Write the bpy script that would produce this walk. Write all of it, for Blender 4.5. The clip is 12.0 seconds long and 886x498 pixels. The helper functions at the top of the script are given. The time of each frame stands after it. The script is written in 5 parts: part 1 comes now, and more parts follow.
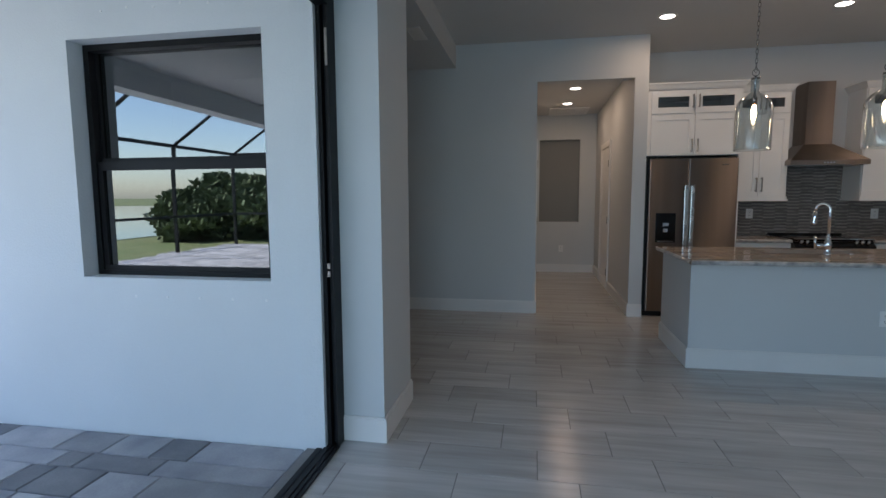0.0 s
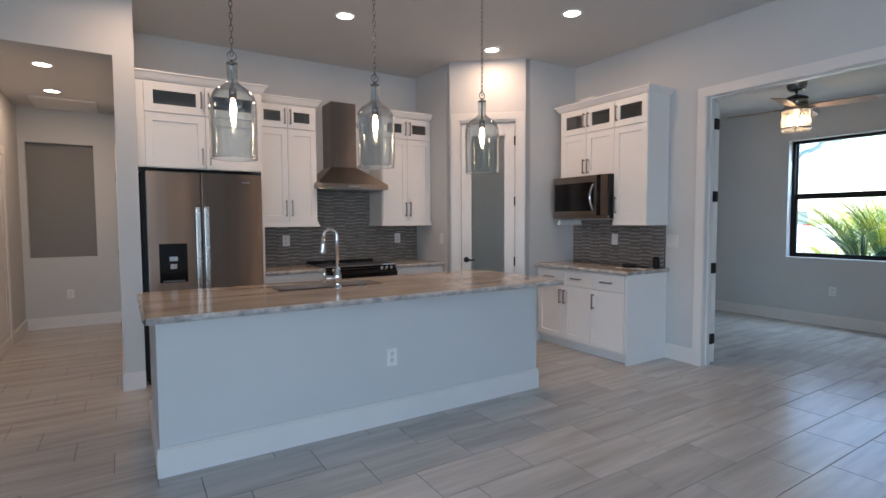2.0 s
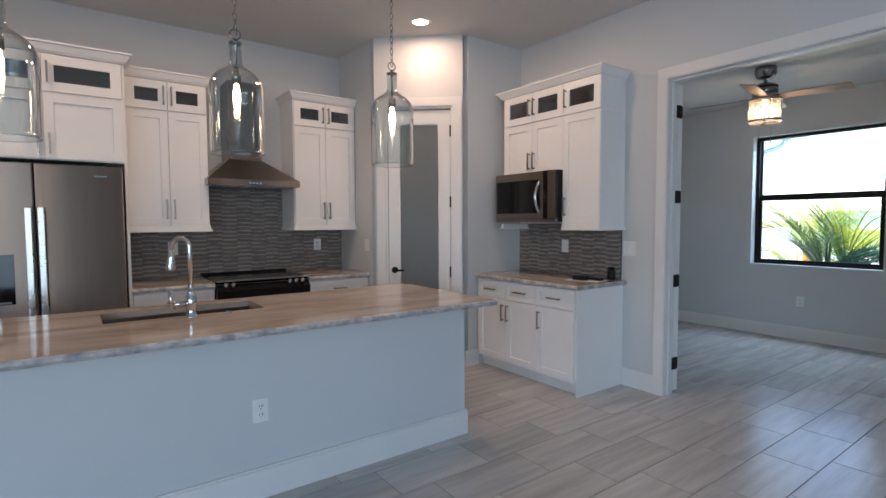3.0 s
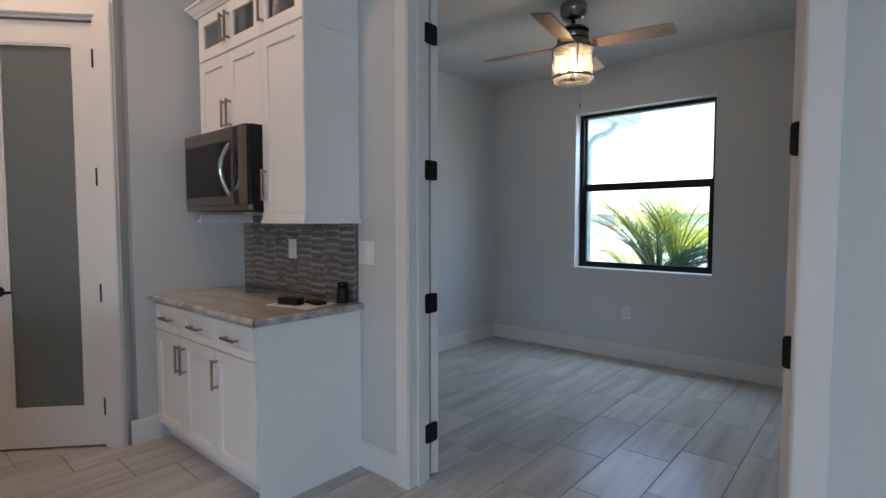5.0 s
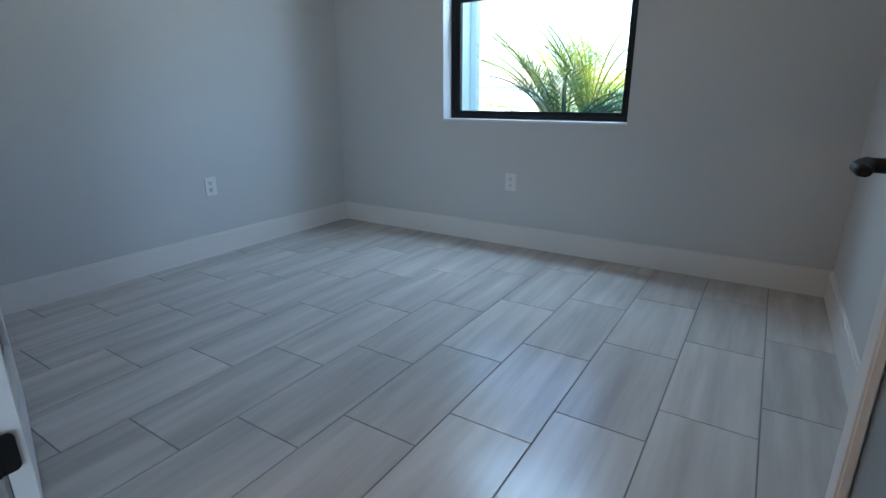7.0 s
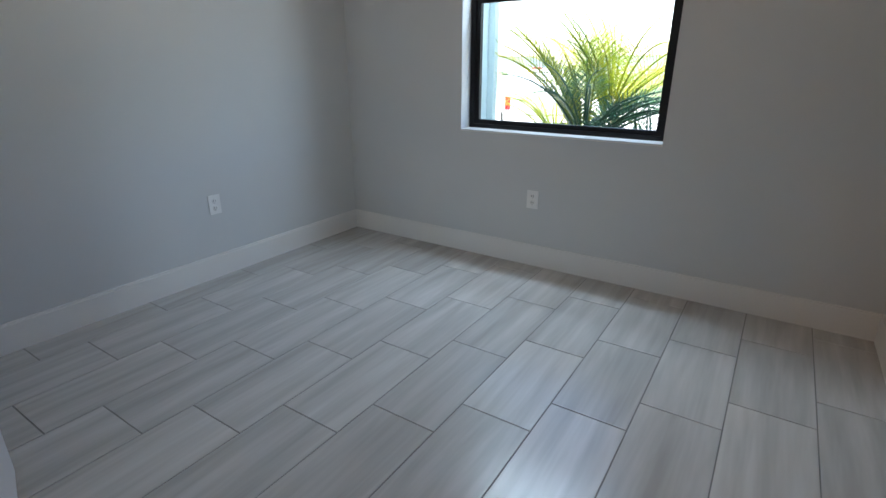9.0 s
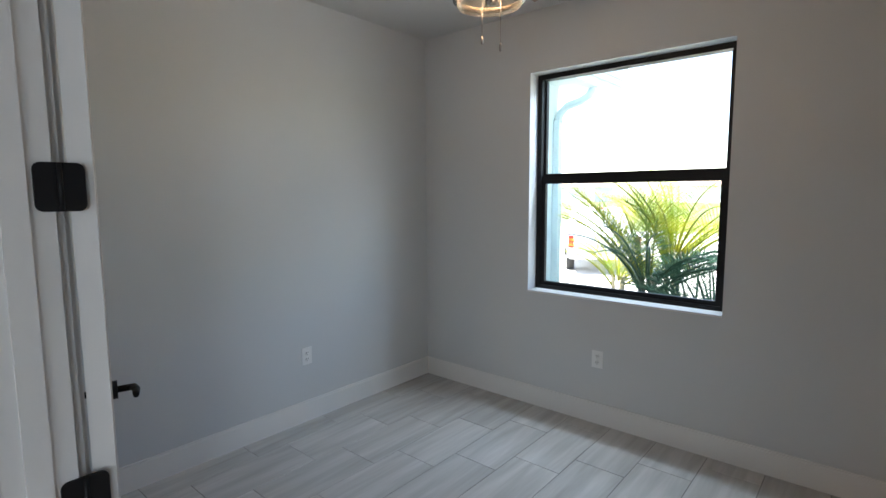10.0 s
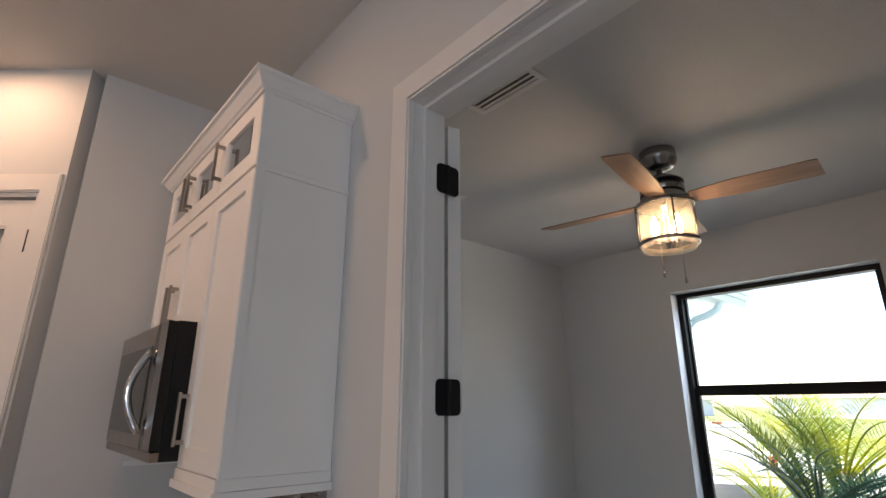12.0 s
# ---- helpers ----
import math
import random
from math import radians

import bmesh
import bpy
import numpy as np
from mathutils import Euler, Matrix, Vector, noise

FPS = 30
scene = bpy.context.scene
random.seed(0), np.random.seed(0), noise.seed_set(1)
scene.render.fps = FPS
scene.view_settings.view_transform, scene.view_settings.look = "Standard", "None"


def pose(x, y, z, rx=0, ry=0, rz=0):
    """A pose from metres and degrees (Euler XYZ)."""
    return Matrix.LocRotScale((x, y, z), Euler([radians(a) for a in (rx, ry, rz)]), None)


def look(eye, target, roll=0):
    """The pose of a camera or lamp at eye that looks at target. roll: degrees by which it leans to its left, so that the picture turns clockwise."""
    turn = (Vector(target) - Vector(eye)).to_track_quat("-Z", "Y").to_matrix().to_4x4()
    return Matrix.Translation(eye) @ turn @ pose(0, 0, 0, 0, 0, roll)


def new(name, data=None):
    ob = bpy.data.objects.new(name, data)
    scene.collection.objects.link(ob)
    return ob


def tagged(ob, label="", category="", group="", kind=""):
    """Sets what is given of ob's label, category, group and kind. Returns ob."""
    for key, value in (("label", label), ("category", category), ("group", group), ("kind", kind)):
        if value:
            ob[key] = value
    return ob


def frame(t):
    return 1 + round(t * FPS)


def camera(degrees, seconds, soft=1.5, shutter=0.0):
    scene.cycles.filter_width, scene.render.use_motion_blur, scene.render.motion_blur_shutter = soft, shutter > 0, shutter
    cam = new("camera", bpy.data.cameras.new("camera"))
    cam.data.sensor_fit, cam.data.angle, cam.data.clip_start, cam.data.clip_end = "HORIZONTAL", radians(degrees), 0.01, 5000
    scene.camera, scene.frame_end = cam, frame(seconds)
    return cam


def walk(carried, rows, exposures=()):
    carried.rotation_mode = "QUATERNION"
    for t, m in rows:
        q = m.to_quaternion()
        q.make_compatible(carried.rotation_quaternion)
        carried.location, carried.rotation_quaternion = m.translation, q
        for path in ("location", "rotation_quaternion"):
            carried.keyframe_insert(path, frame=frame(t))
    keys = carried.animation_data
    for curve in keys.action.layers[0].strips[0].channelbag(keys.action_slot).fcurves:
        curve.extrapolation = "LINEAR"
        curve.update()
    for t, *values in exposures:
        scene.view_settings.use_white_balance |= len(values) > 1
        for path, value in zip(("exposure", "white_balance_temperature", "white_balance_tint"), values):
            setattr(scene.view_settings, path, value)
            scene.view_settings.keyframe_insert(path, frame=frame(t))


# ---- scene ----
cam = camera(82.4, 12.0)
PATH = [
    (0, (0.115, 0.033, 1.342), (-0.235, 1.991, 1.137), -0.3),
    (0.5, (0.316, 0.312, 1.326), (0.514, 2.293, 1.136), -0.4),
    (1, (0.569, 0.641, 1.322), (1.177, 2.54, 1.166), -0.3),
    (1.5, (0.85, 0.942, 1.344), (1.749, 2.724, 1.215), -0.3),
    (2, (1.195, 1.216, 1.327), (2.261, 2.905, 1.216), -0.3),
    (2.5, (1.568, 1.496, 1.337), (2.692, 3.146, 1.225), -0.3),
    (2.7, (1.714, 1.58, 1.357), (2.858, 3.216, 1.246), -0.3),
    (4.3, (3.193, 1.981, 1.284), (4.57, 3.428, 1.187), 0.0),
    (4.5, (3.4, 2.003, 1.306), (4.816, 3.412, 1.207), -0.1),
    (5, (3.888, 2.121, 1.285), (5.398, 3.428, 1.177), 0.0),
    (5.5, (4.364, 2.188, 1.24), (5.956, 3.392, 1.118), -0.1),
    (6, (4.794, 2.298, 1.169), (6.416, 3.455, 0.989), -0.2),
    (6.5, (5.12, 2.43, 1.066), (6.747, 3.531, 0.691), -0.1),
    (7, (5.467, 2.464, 0.992), (7.08, 3.493, 0.41), -0.1),
    (7.2, (5.558, 2.491, 0.996), (7.17, 3.485, 0.352), -0.1),
    (8.8, (5.683, 2.678, 1.181), (7.281, 3.638, 0.456), 0.2),
    (9, (5.661, 2.664, 1.228), (7.231, 3.697, 0.543), 0.1),
    (9.5, (5.589, 2.633, 1.381), (7.119, 3.825, 0.893), 0.0),
    (10, (5.446, 2.561, 1.515), (6.955, 3.855, 1.3), -0.3),
    (10.5, (5.305, 2.491, 1.598), (6.809, 3.805, 1.722), -0.3),
    (11, (5.184, 2.364, 1.626), (6.656, 3.662, 2.014), -0.1),
    (11.5, (5.041, 2.391, 1.583), (6.458, 3.698, 2.117), 0.2),
    (12, (4.764, 2.708, 1.51), (6.018, 4.149, 2.103), 0.1),
]
EXPOSURES = [(0.0, 1.92, 5850, 10), (0.5, 2.24, 6350, 14), (1.0, 2.75, 6500, 18), (1.5, 2.68, 6250, 17), (2.5, 2.66, 6000, 16), (4.5, 2.47, 6250, 18), (5.5, 2.36, 6100, 14),
             (6.2, 2.46, 5850, 12), (7.2, 2.88, 5750, 12), (8.9, 2.88, 6600, 17), (10.5, 2.84, 6900, 19), (11.5, 2.60, 6850, 20), (12.0, 2.34, 7150, 24)]
walk(cam, [(t, look(eye, target, roll)) for t, eye, target, roll in PATH], EXPOSURES)

# ---- world and sun ----
SUN_DIR = Vector((-0.4, 0.8, 1.7)).normalized()
world = bpy.data.worlds.new("world")
scene.world = world
world.use_nodes = True
wn = world.node_tree
sky = wn.nodes.new("ShaderNodeTexSky")
sky.sky_type = "NISHITA"
sky.sun_disc = False
sky.sun_elevation = math.asin(SUN_DIR.z)
sky.sun_rotation = math.atan2(SUN_DIR.x, SUN_DIR.y)
wn.links.new(sky.outputs[0], wn.nodes["Background"].inputs[0])
wn.nodes["Background"].inputs[1].default_value = 0.15

sun = new("sun", bpy.data.lights.new("sun", "SUN"))
sun.data.energy, sun.data.angle, sun.data.color = 5.0, radians(0.5), (1.0, 0.95, 0.88)
sun.matrix_world = look((0, 0, 30), Vector((0, 0, 30)) - SUN_DIR)

WARM = (1.0, 0.66, 0.41)
DOWN_W, HALL_W = 1.15, 1.0   # lamp powers
DAY = (0.57, 0.81, 1.0)


def area_lamp(name, m, power, sx, sy, color, parent=None, disk=False):
    d = bpy.data.lights.new(name, "AREA")
    d.shape = "DISK" if disk else "RECTANGLE"
    d.size, d.energy, d.color = sx, power, color
    if not disk:
        d.size_y = sy
    ob = new(name, d)
    ob.parent = parent
    ob.matrix_basis = m
    return ob


# daylight through the open sliding door, beyond the part that is ever seen
area_lamp("slider_daylight", look((-1.12, -0.95, 1.15), (5, -0.95, 1.0)), 8.0, 3.3, 2.2, (0.64, 0.84, 1.0))
# added fill lamp in an unseen south wall opening, daylight from behind the walk
area_lamp("south_fill", look((0.5, -4.24, 1.2), (0.5, 5, 1.2)), 12, 1.8, 2.2, DAY)
# added lamp out of view just outside the bedroom window's head, boosting the skylight
area_lamp("window_fill", look((8.98, 3.80, 2.66), (7.1, 3.80, 0.9)), 10, 1.15, 0.36, DAY)


# ---- materials ----
def material(name, color, rough=0.5, metal=0.0, vary=0.08, scale=6.0, fine=60.0, bump=0.05, tint=None, spec=0.5,
             stretch=(1, 1, 1), by_object=0.0, by_island=0.0, coat=0.0, aniso=0.0):
    """A principled surface with variation at two scales, fine relief and uneven gloss."""
    m = bpy.data.materials.new(name)
    m.use_nodes = True
    nt = m.node_tree
    n, l = nt.nodes, nt.links
    b = n["Principled BSDF"]
    tc = n.new("ShaderNodeTexCoord")
    mp = n.new("ShaderNodeMapping")
    mp.inputs["Scale"].default_value = stretch
    l.new(tc.outputs["Object"], mp.inputs[0])
    src = mp.outputs[0]
    rnd = None
    if by_object or by_island:
        if by_object:
            oi = n.new("ShaderNodeObjectInfo")
            rnd = oi.outputs["Random"]
        else:
            oi = n.new("ShaderNodeNewGeometry")
            rnd = oi.outputs["Random Per Island"]
        add = n.new("ShaderNodeVectorMath")
        mul = n.new("ShaderNodeMath")
        mul.operation = "MULTIPLY"
        mul.inputs[1].default_value = 73.0
        l.new(rnd, mul.inputs[0])
        l.new(src, add.inputs[0])
        l.new(mul.outputs[0], add.inputs[1])
        src = add.outputs[0]
    big = n.new("ShaderNodeTexNoise")
    big.inputs["Scale"].default_value = scale
    big.inputs["Detail"].default_value = 4
    small = n.new("ShaderNodeTexNoise")
    small.inputs["Scale"].default_value = fine
    small.inputs["Detail"].default_value = 3
    l.new(src, big.inputs["Vector"])
    l.new(src, small.inputs["Vector"])
    ramp = n.new("ShaderNodeValToRGB")
    ramp.color_ramp.elements[0].position, ramp.color_ramp.elements[1].position = 0.3, 0.7
    other = tint or tuple(c * (1 - vary * 2) for c in color)
    ramp.color_ramp.elements[0].color = (*other, 1)
    ramp.color_ramp.elements[1].color = (*color, 1)
    l.new(big.outputs[0], ramp.inputs[0])
    mix = n.new("ShaderNodeMix")
    mix.data_type, mix.blend_type = "RGBA", "MULTIPLY"
    mix.inputs[0].default_value = 1.0
    sr = n.new("ShaderNodeMapRange")
    sr.inputs[3].default_value, sr.inputs[4].default_value = 1 - vary, 1 + vary * 0.4
    l.new(small.outputs[0], sr.inputs[0])
    l.new(ramp.outputs[0], mix.inputs[6])
    l.new(sr.outputs[0], mix.inputs[7])
    out = mix.outputs[2]
    if rnd is not None:
        hv = n.new("ShaderNodeMix")
        hv.data_type, hv.blend_type = "RGBA", "MULTIPLY"
        hv.inputs[0].default_value = 1.0
        rr = n.new("ShaderNodeMapRange")
        k = by_object or by_island
        rr.inputs[3].default_value, rr.inputs[4].default_value = 1 - k, 1 + k * 0.5
        l.new(rnd, rr.inputs[0])
        l.new(out, hv.inputs[6])
        l.new(rr.outputs[0], hv.inputs[7])
        out = hv.outputs[2]
    l.new(out, b.inputs["Base Color"])
    rg = n.new("ShaderNodeMapRange")
    rg.inputs[3].default_value, rg.inputs[4].default_value = max(0.02, rough - 0.06), min(1, rough + 0.06)
    l.new(big.outputs[0], rg.inputs[0])
    l.new(rg.outputs[0], b.inputs["Roughness"])
    b.inputs["Metallic"].default_value = metal
    b.inputs["Specular IOR Level"].default_value = spec
    b.inputs["Coat Weight"].default_value = coat
    if aniso:
        tg = n.new("ShaderNodeCombineXYZ")
        tg.inputs[2].default_value = 1.0
        l.new(tg.outputs[0], b.inputs["Tangent"])
        b.inputs["Anisotropic"].default_value = aniso
        b.inputs["Anisotropic Rotation"].default_value = 0.0
    if bump:
        bp = n.new("ShaderNodeBump")
        bp.inputs["Strength"].default_value = bump
        bp.inputs["Distance"].default_value = 0.004
        l.new(small.outputs[0], bp.inputs["Height"])
        l.new(bp.outputs[0], b.inputs["Normal"])
    return m


def thin_glass(name, tint, gloss=1.0, falloff=4.5):
    """Flat sheet glass: clear straight through, mirror by Fresnel."""
    m = bpy.data.materials.new(name)
    m.use_nodes = True
    n, l = m.node_tree.nodes, m.node_tree.links
    n.remove(n["Principled BSDF"])
    tr = n.new("ShaderNodeBsdfTransparent")
    tr.inputs[0].default_value = (*tint, 1)
    gl = n.new("ShaderNodeBsdfGlossy")
    gl.inputs["Roughness"].default_value = 0.01
    lw = n.new("ShaderNodeLayerWeight")
    lw.inputs[0].default_value = 0.5
    pw = n.new("ShaderNodeMath")
    pw.operation = "POWER"
    pw.inputs[1].default_value = falloff
    l.new(lw.outputs["Facing"], pw.inputs[0])
    fr = n.new("ShaderNodeMapRange")
    fr.inputs[3].default_value, fr.inputs[4].default_value = 0.045, 0.95
    l.new(pw.outputs[0], fr.inputs[0])
    mu = n.new("ShaderNodeMath")
    mu.operation = "MULTIPLY"
    mu.use_clamp = True
    mu.inputs[1].default_value = gloss
    mx = n.new("ShaderNodeMixShader")
    l.new(fr.outputs[0], mu.inputs[0])
    l.new(mu.outputs[0], mx.inputs[0])
    l.new(tr.outputs[0], mx.inputs[1])
    l.new(gl.outputs[0], mx.inputs[2])
    l.new(mx.outputs[0], n["Material Output"].inputs[0])
    return m


def real_glass(name, tint, rough=0.0, weight=1.0):
    m = bpy.data.materials.new(name)
    m.use_nodes = True
    b = m.node_tree.nodes["Principled BSDF"]
    b.inputs["Base Color"].default_value = (*tint, 1)
    b.inputs["Roughness"].default_value = rough
    b.inputs["Transmission Weight"].default_value = weight
    b.inputs["IOR"].default_value = 1.45
    return m


def glow(name, color, strength):
    m = bpy.data.materials.new(name)
    m.use_nodes = True
    b = m.node_tree.nodes["Principled BSDF"]
    b.inputs["Base Color"].default_value = (*color, 1)
    b.inputs["Emission Color"].default_value = (*color, 1)
    b.inputs["Emission Strength"].default_value = strength
    return m


def streaked(name, colors, stops, scale, stretch, rough, bump=0.02, warp=1.5, by_object=False, coat=0.0, detail=6):
    """Stone or tile with long streaks: a stretched, warped noise through a colour ramp."""
    m = bpy.data.materials.new(name)
    m.use_nodes = True
    n, l = m.node_tree.nodes, m.node_tree.links
    b = n["Principled BSDF"]
    tc = n.new("ShaderNodeTexCoord")
    mp = n.new("ShaderNodeMapping")
    mp.inputs["Scale"].default_value = stretch
    l.new(tc.outputs["Object"], mp.inputs[0])
    src = mp.outputs[0]
    if by_object:
        oi = n.new("ShaderNodeObjectInfo")
        mul = n.new("ShaderNodeMath")
        mul.operation = "MULTIPLY"
        mul.inputs[1].default_value = 91.0
        add = n.new("ShaderNodeVectorMath")
        l.new(oi.outputs["Random"], mul.inputs[0])
        l.new(src, add.inputs[0])
        l.new(mul.outputs[0], add.inputs[1])
        src = add.outputs[0]
    wv = n.new("ShaderNodeTexNoise")
    wv.inputs["Scale"].default_value = scale * 0.4
    l.new(src, wv.inputs["Vector"])
    sc = n.new("ShaderNodeVectorMath")
    sc.operation = "SCALE"
    sc.inputs[3].default_value = warp
    l.new(wv.outputs[1], sc.inputs[0])
    ad = n.new("ShaderNodeVectorMath")
    l.new(src, ad.inputs[0])
    l.new(sc.outputs[0], ad.inputs[1])
    nz = n.new("ShaderNodeTexNoise")
    nz.inputs["Scale"].default_value = scale
    nz.inputs["Detail"].default_value = detail
    nz.inputs["Roughness"].default_value = 0.62
    l.new(ad.outputs[0], nz.inputs["Vector"])
    ramp = n.new("ShaderNodeValToRGB")
    el = ramp.color_ramp.elements
    el[0].position, el[1].position = stops[0], stops[-1]
    for p in stops[1:-1]:
        el.new(p)
    for e, c in zip(el, colors):
        e.color = (*c, 1)
    l.new(nz.outputs[0], ramp.inputs[0])
    out = ramp.outputs[0]
    if by_object:
        fac = n.new("ShaderNodeMapRange")
        fac.inputs[1].default_value, fac.inputs[2].default_value = stops[0], stops[-1]
        l.new(nz.outputs[0], fac.inputs[0])
        soft = n.new("ShaderNodeMix")
        soft.data_type = "RGBA"
        soft.inputs[6].default_value, soft.inputs[7].default_value = (*colors[0], 1), (*colors[-1], 1)
        l.new(fac.outputs[0], soft.inputs[0])
        out = soft.outputs[2]
        rr = n.new("ShaderNodeMapRange")
        rr.inputs[3].default_value, rr.inputs[4].default_value = 0.9, 1.06
        l.new(oi.outputs["Random"], rr.inputs[0])
        hv = n.new("ShaderNodeMix")
        hv.data_type, hv.blend_type = "RGBA", "MULTIPLY"
        hv.inputs[0].default_value = 1.0
        l.new(out, hv.inputs[6])
        l.new(rr.outputs[0], hv.inputs[7])
        out = hv.outputs[2]
    l.new(out, b.inputs["Base Color"])
    rg = n.new("ShaderNodeMapRange")
    rg.inputs[3].default_value, rg.inputs[4].default_value = max(0.02, rough - 0.05), rough + 0.08
    l.new(nz.outputs[0], rg.inputs[0])
    if by_object:
        b.inputs["Roughness"].default_value = rough
    else:
        l.new(rg.outputs[0], b.inputs["Roughness"])
    b.inputs["Coat Weight"].default_value = coat
    if not bump:
        return m
    bp = n.new("ShaderNodeBump")
    bp.inputs["Strength"].default_value = bump
    bp.inputs["Distance"].default_value = 0.003
    l.new(nz.outputs[0], bp.inputs["Height"])
    l.new(bp.outputs[0], b.inputs["Normal"])
    return m


PAINT = material("wall_paint", (0.60, 0.61, 0.61), 0.6, vary=0.02, scale=1.3, fine=220, bump=0.12)
CEIL = material("ceiling_paint", (0.62, 0.62, 0.61), 0.7, vary=0.025, scale=1.0, fine=110, bump=0.35)
TRIM = material("trim_paint", (0.75, 0.735, 0.715), 0.35, vary=0.02, scale=3, fine=150, bump=0.03)
CABINET = material("cabinet_paint", (0.82, 0.81, 0.79), 0.32, vary=0.015, scale=3, fine=180, bump=0.03)
STUCCO = material("stucco", (0.70, 0.72, 0.73), 0.8, vary=0.03, scale=1.2, fine=90, bump=0.5)
BLACK = material("black_metal", (0.009, 0.009, 0.010), 0.5, 0.0, vary=0.1, bump=0.02, spec=0.25)
BLACKGLOSS = material("black_glass", (0.008, 0.008, 0.009), 0.10, 0.0, vary=0.05, bump=0.0, spec=0.25)
STEEL = material("stainless_steel", (0.33, 0.275, 0.24), 0.40, 1.0, vary=0.12, scale=5, fine=11, bump=0.10, aniso=1.0, stretch=(1, 1, 0.02))
SATIN = material("satin_steel", (0.52, 0.50, 0.48), 0.27, 1.0, vary=0.04, scale=5, fine=40, bump=0.02)
STEELH = material("brushed_steel", (0.29, 0.24, 0.205), 0.30, 1.0, vary=0.08, scale=5, fine=12, bump=0.5, aniso=0.9, stretch=(1, 1, 0.02))
CHROME = material("chrome", (0.75, 0.75, 0.76), 0.07, 1.0, vary=0.02, bump=0.0)
NICKEL = material("brushed_nickel", (0.36, 0.33, 0.305), 0.30, 1.0, vary=0.05, bump=0.02)
DARKNICKEL = material("dark_nickel", (0.34, 0.33, 0.32), 0.18, 1.0, vary=0.08, bump=0.01)
PLASTIC = material("white_plastic", (0.80, 0.80, 0.79), 0.35, vary=0.01, bump=0.0)
GROUT = material("grout", (0.24, 0.23, 0.22), 0.85, vary=0.1, bump=0.1)
DARKSLOT = material("slot", (0.03, 0.03, 0.03), 0.6, bump=0.0)
TILE = streaked("floor_tile_glaze", [(0.41, 0.395, 0.37), (0.60, 0.585, 0.56)],
                [0.28, 0.72], 2.4, (0.45, 5.0, 1.0), 0.23, 0.0, 0.4, by_object=True, detail=3)
GRANITE = streaked("granite", [(0.27, 0.215, 0.175), (0.40, 0.325, 0.265), (0.47, 0.395, 0.33), (0.55, 0.49, 0.43), (0.40, 0.33, 0.275)],
                   [0.26, 0.40, 0.52, 0.66, 0.78], 2.2, (0.7, 2.4, 2.4), 0.09, 0.006, 1.3)
JOINT = material("dark_joint", (0.05, 0.047, 0.045), 0.8, vary=0.1, bump=0.1)
GRANITE_EDGE = material("chiselled_granite", (0.62, 0.595, 0.565), 0.32, vary=0.18, scale=17, fine=60, bump=0.5, tint=(0.22, 0.215, 0.215))
MOSAIC_DARK = material("dark_mosaic_piece", (0.20, 0.182, 0.168), 0.30, vary=0.12, scale=9, fine=90, bump=0.1, by_object=0.25)
MOSAIC_LIGHT = material("light_mosaic_piece", (0.37, 0.335, 0.305), 0.28, vary=0.12, scale=9, fine=90, bump=0.1, by_object=0.22)
MOSAIC_DARK_FAR = material("dark_mosaic", (0.20, 0.182, 0.168), 0.30, vary=0.12, scale=9, fine=90, bump=0.1, by_island=0.25)
MOSAIC_LIGHT_FAR = material("light_mosaic", (0.37, 0.335, 0.305), 0.28, vary=0.12, scale=9, fine=90, bump=0.1, by_island=0.22)
PAVER = material("paver", (0.44, 0.43, 0.43), 0.85, vary=0.15, scale=3.5, fine=80, bump=0.5, by_object=0.5, tint=(0.25, 0.25, 0.27))
PAVERS = material("paver_far", (0.44, 0.43, 0.43), 0.85, vary=0.15, scale=3.5, fine=80, bump=0.5, by_island=0.35, tint=(0.27, 0.27, 0.285))
BLADE = material("fan_blade_wood", (0.40, 0.27, 0.19), 0.42, vary=0.12, scale=4, fine=60, bump=0.05, stretch=(1, 9, 9), tint=(0.27, 0.17, 0.12))
NICHE = material("niche_paint", (0.22, 0.22, 0.215), 0.6, vary=0.02, scale=1.3, fine=220, bump=0.1)
PANE = thin_glass("window_glass", (0.90, 0.95, 0.94), 1.0)
PANE_TINT = thin_glass("tinted_window_glass", (0.30, 0.33, 0.33), 5.0)
CABGLASS = thin_glass("cabinet_glass", (0.66, 0.64, 0.62), 3.2)
FROST = real_glass("frosted_glass", (0.55, 0.60, 0.60), 0.5, 0.8)
LAMPGLASS = thin_glass("smoke_blue_glass", (0.83, 0.885, 0.90), 2.4, 2.4)
SHADEGLASS = thin_glass("seeded_glass", (0.95, 0.92, 0.86), 1.0)
sn = SHADEGLASS.node_tree
tl = sn.nodes.new("ShaderNodeBsdfTranslucent")
tl.inputs[0].default_value = (0.9, 0.86, 0.78, 1)
ms = sn.nodes.new("ShaderNodeMixShader")
ms.inputs[0].default_value = 0.13
old = sn.nodes["Material Output"].inputs[0].links[0].from_socket
sn.links.new(old, ms.inputs[1])
sn.links.new(tl.outputs[0], ms.inputs[2])
sn.links.new(ms.outputs[0], sn.nodes["Material Output"].inputs[0])
BULB = glow("bulb", (1.0, 0.66, 0.34), 12.0)
FANBULB = glow("fan_bulb", (1.0, 0.72, 0.43), 7.0)
DOWNLIGHT = glow("downlight_lens", (1.0, 0.86, 0.72), 3.0)
GRASS = material("grass", (0.10, 0.14, 0.045), 0.9, vary=0.3, scale=0.7, fine=25, bump=0.5, tint=(0.16, 0.16, 0.07))
CONCRETE = material("driveway_concrete", (0.55, 0.54, 0.51), 0.85, vary=0.06, scale=1.5, fine=60, bump=0.2)
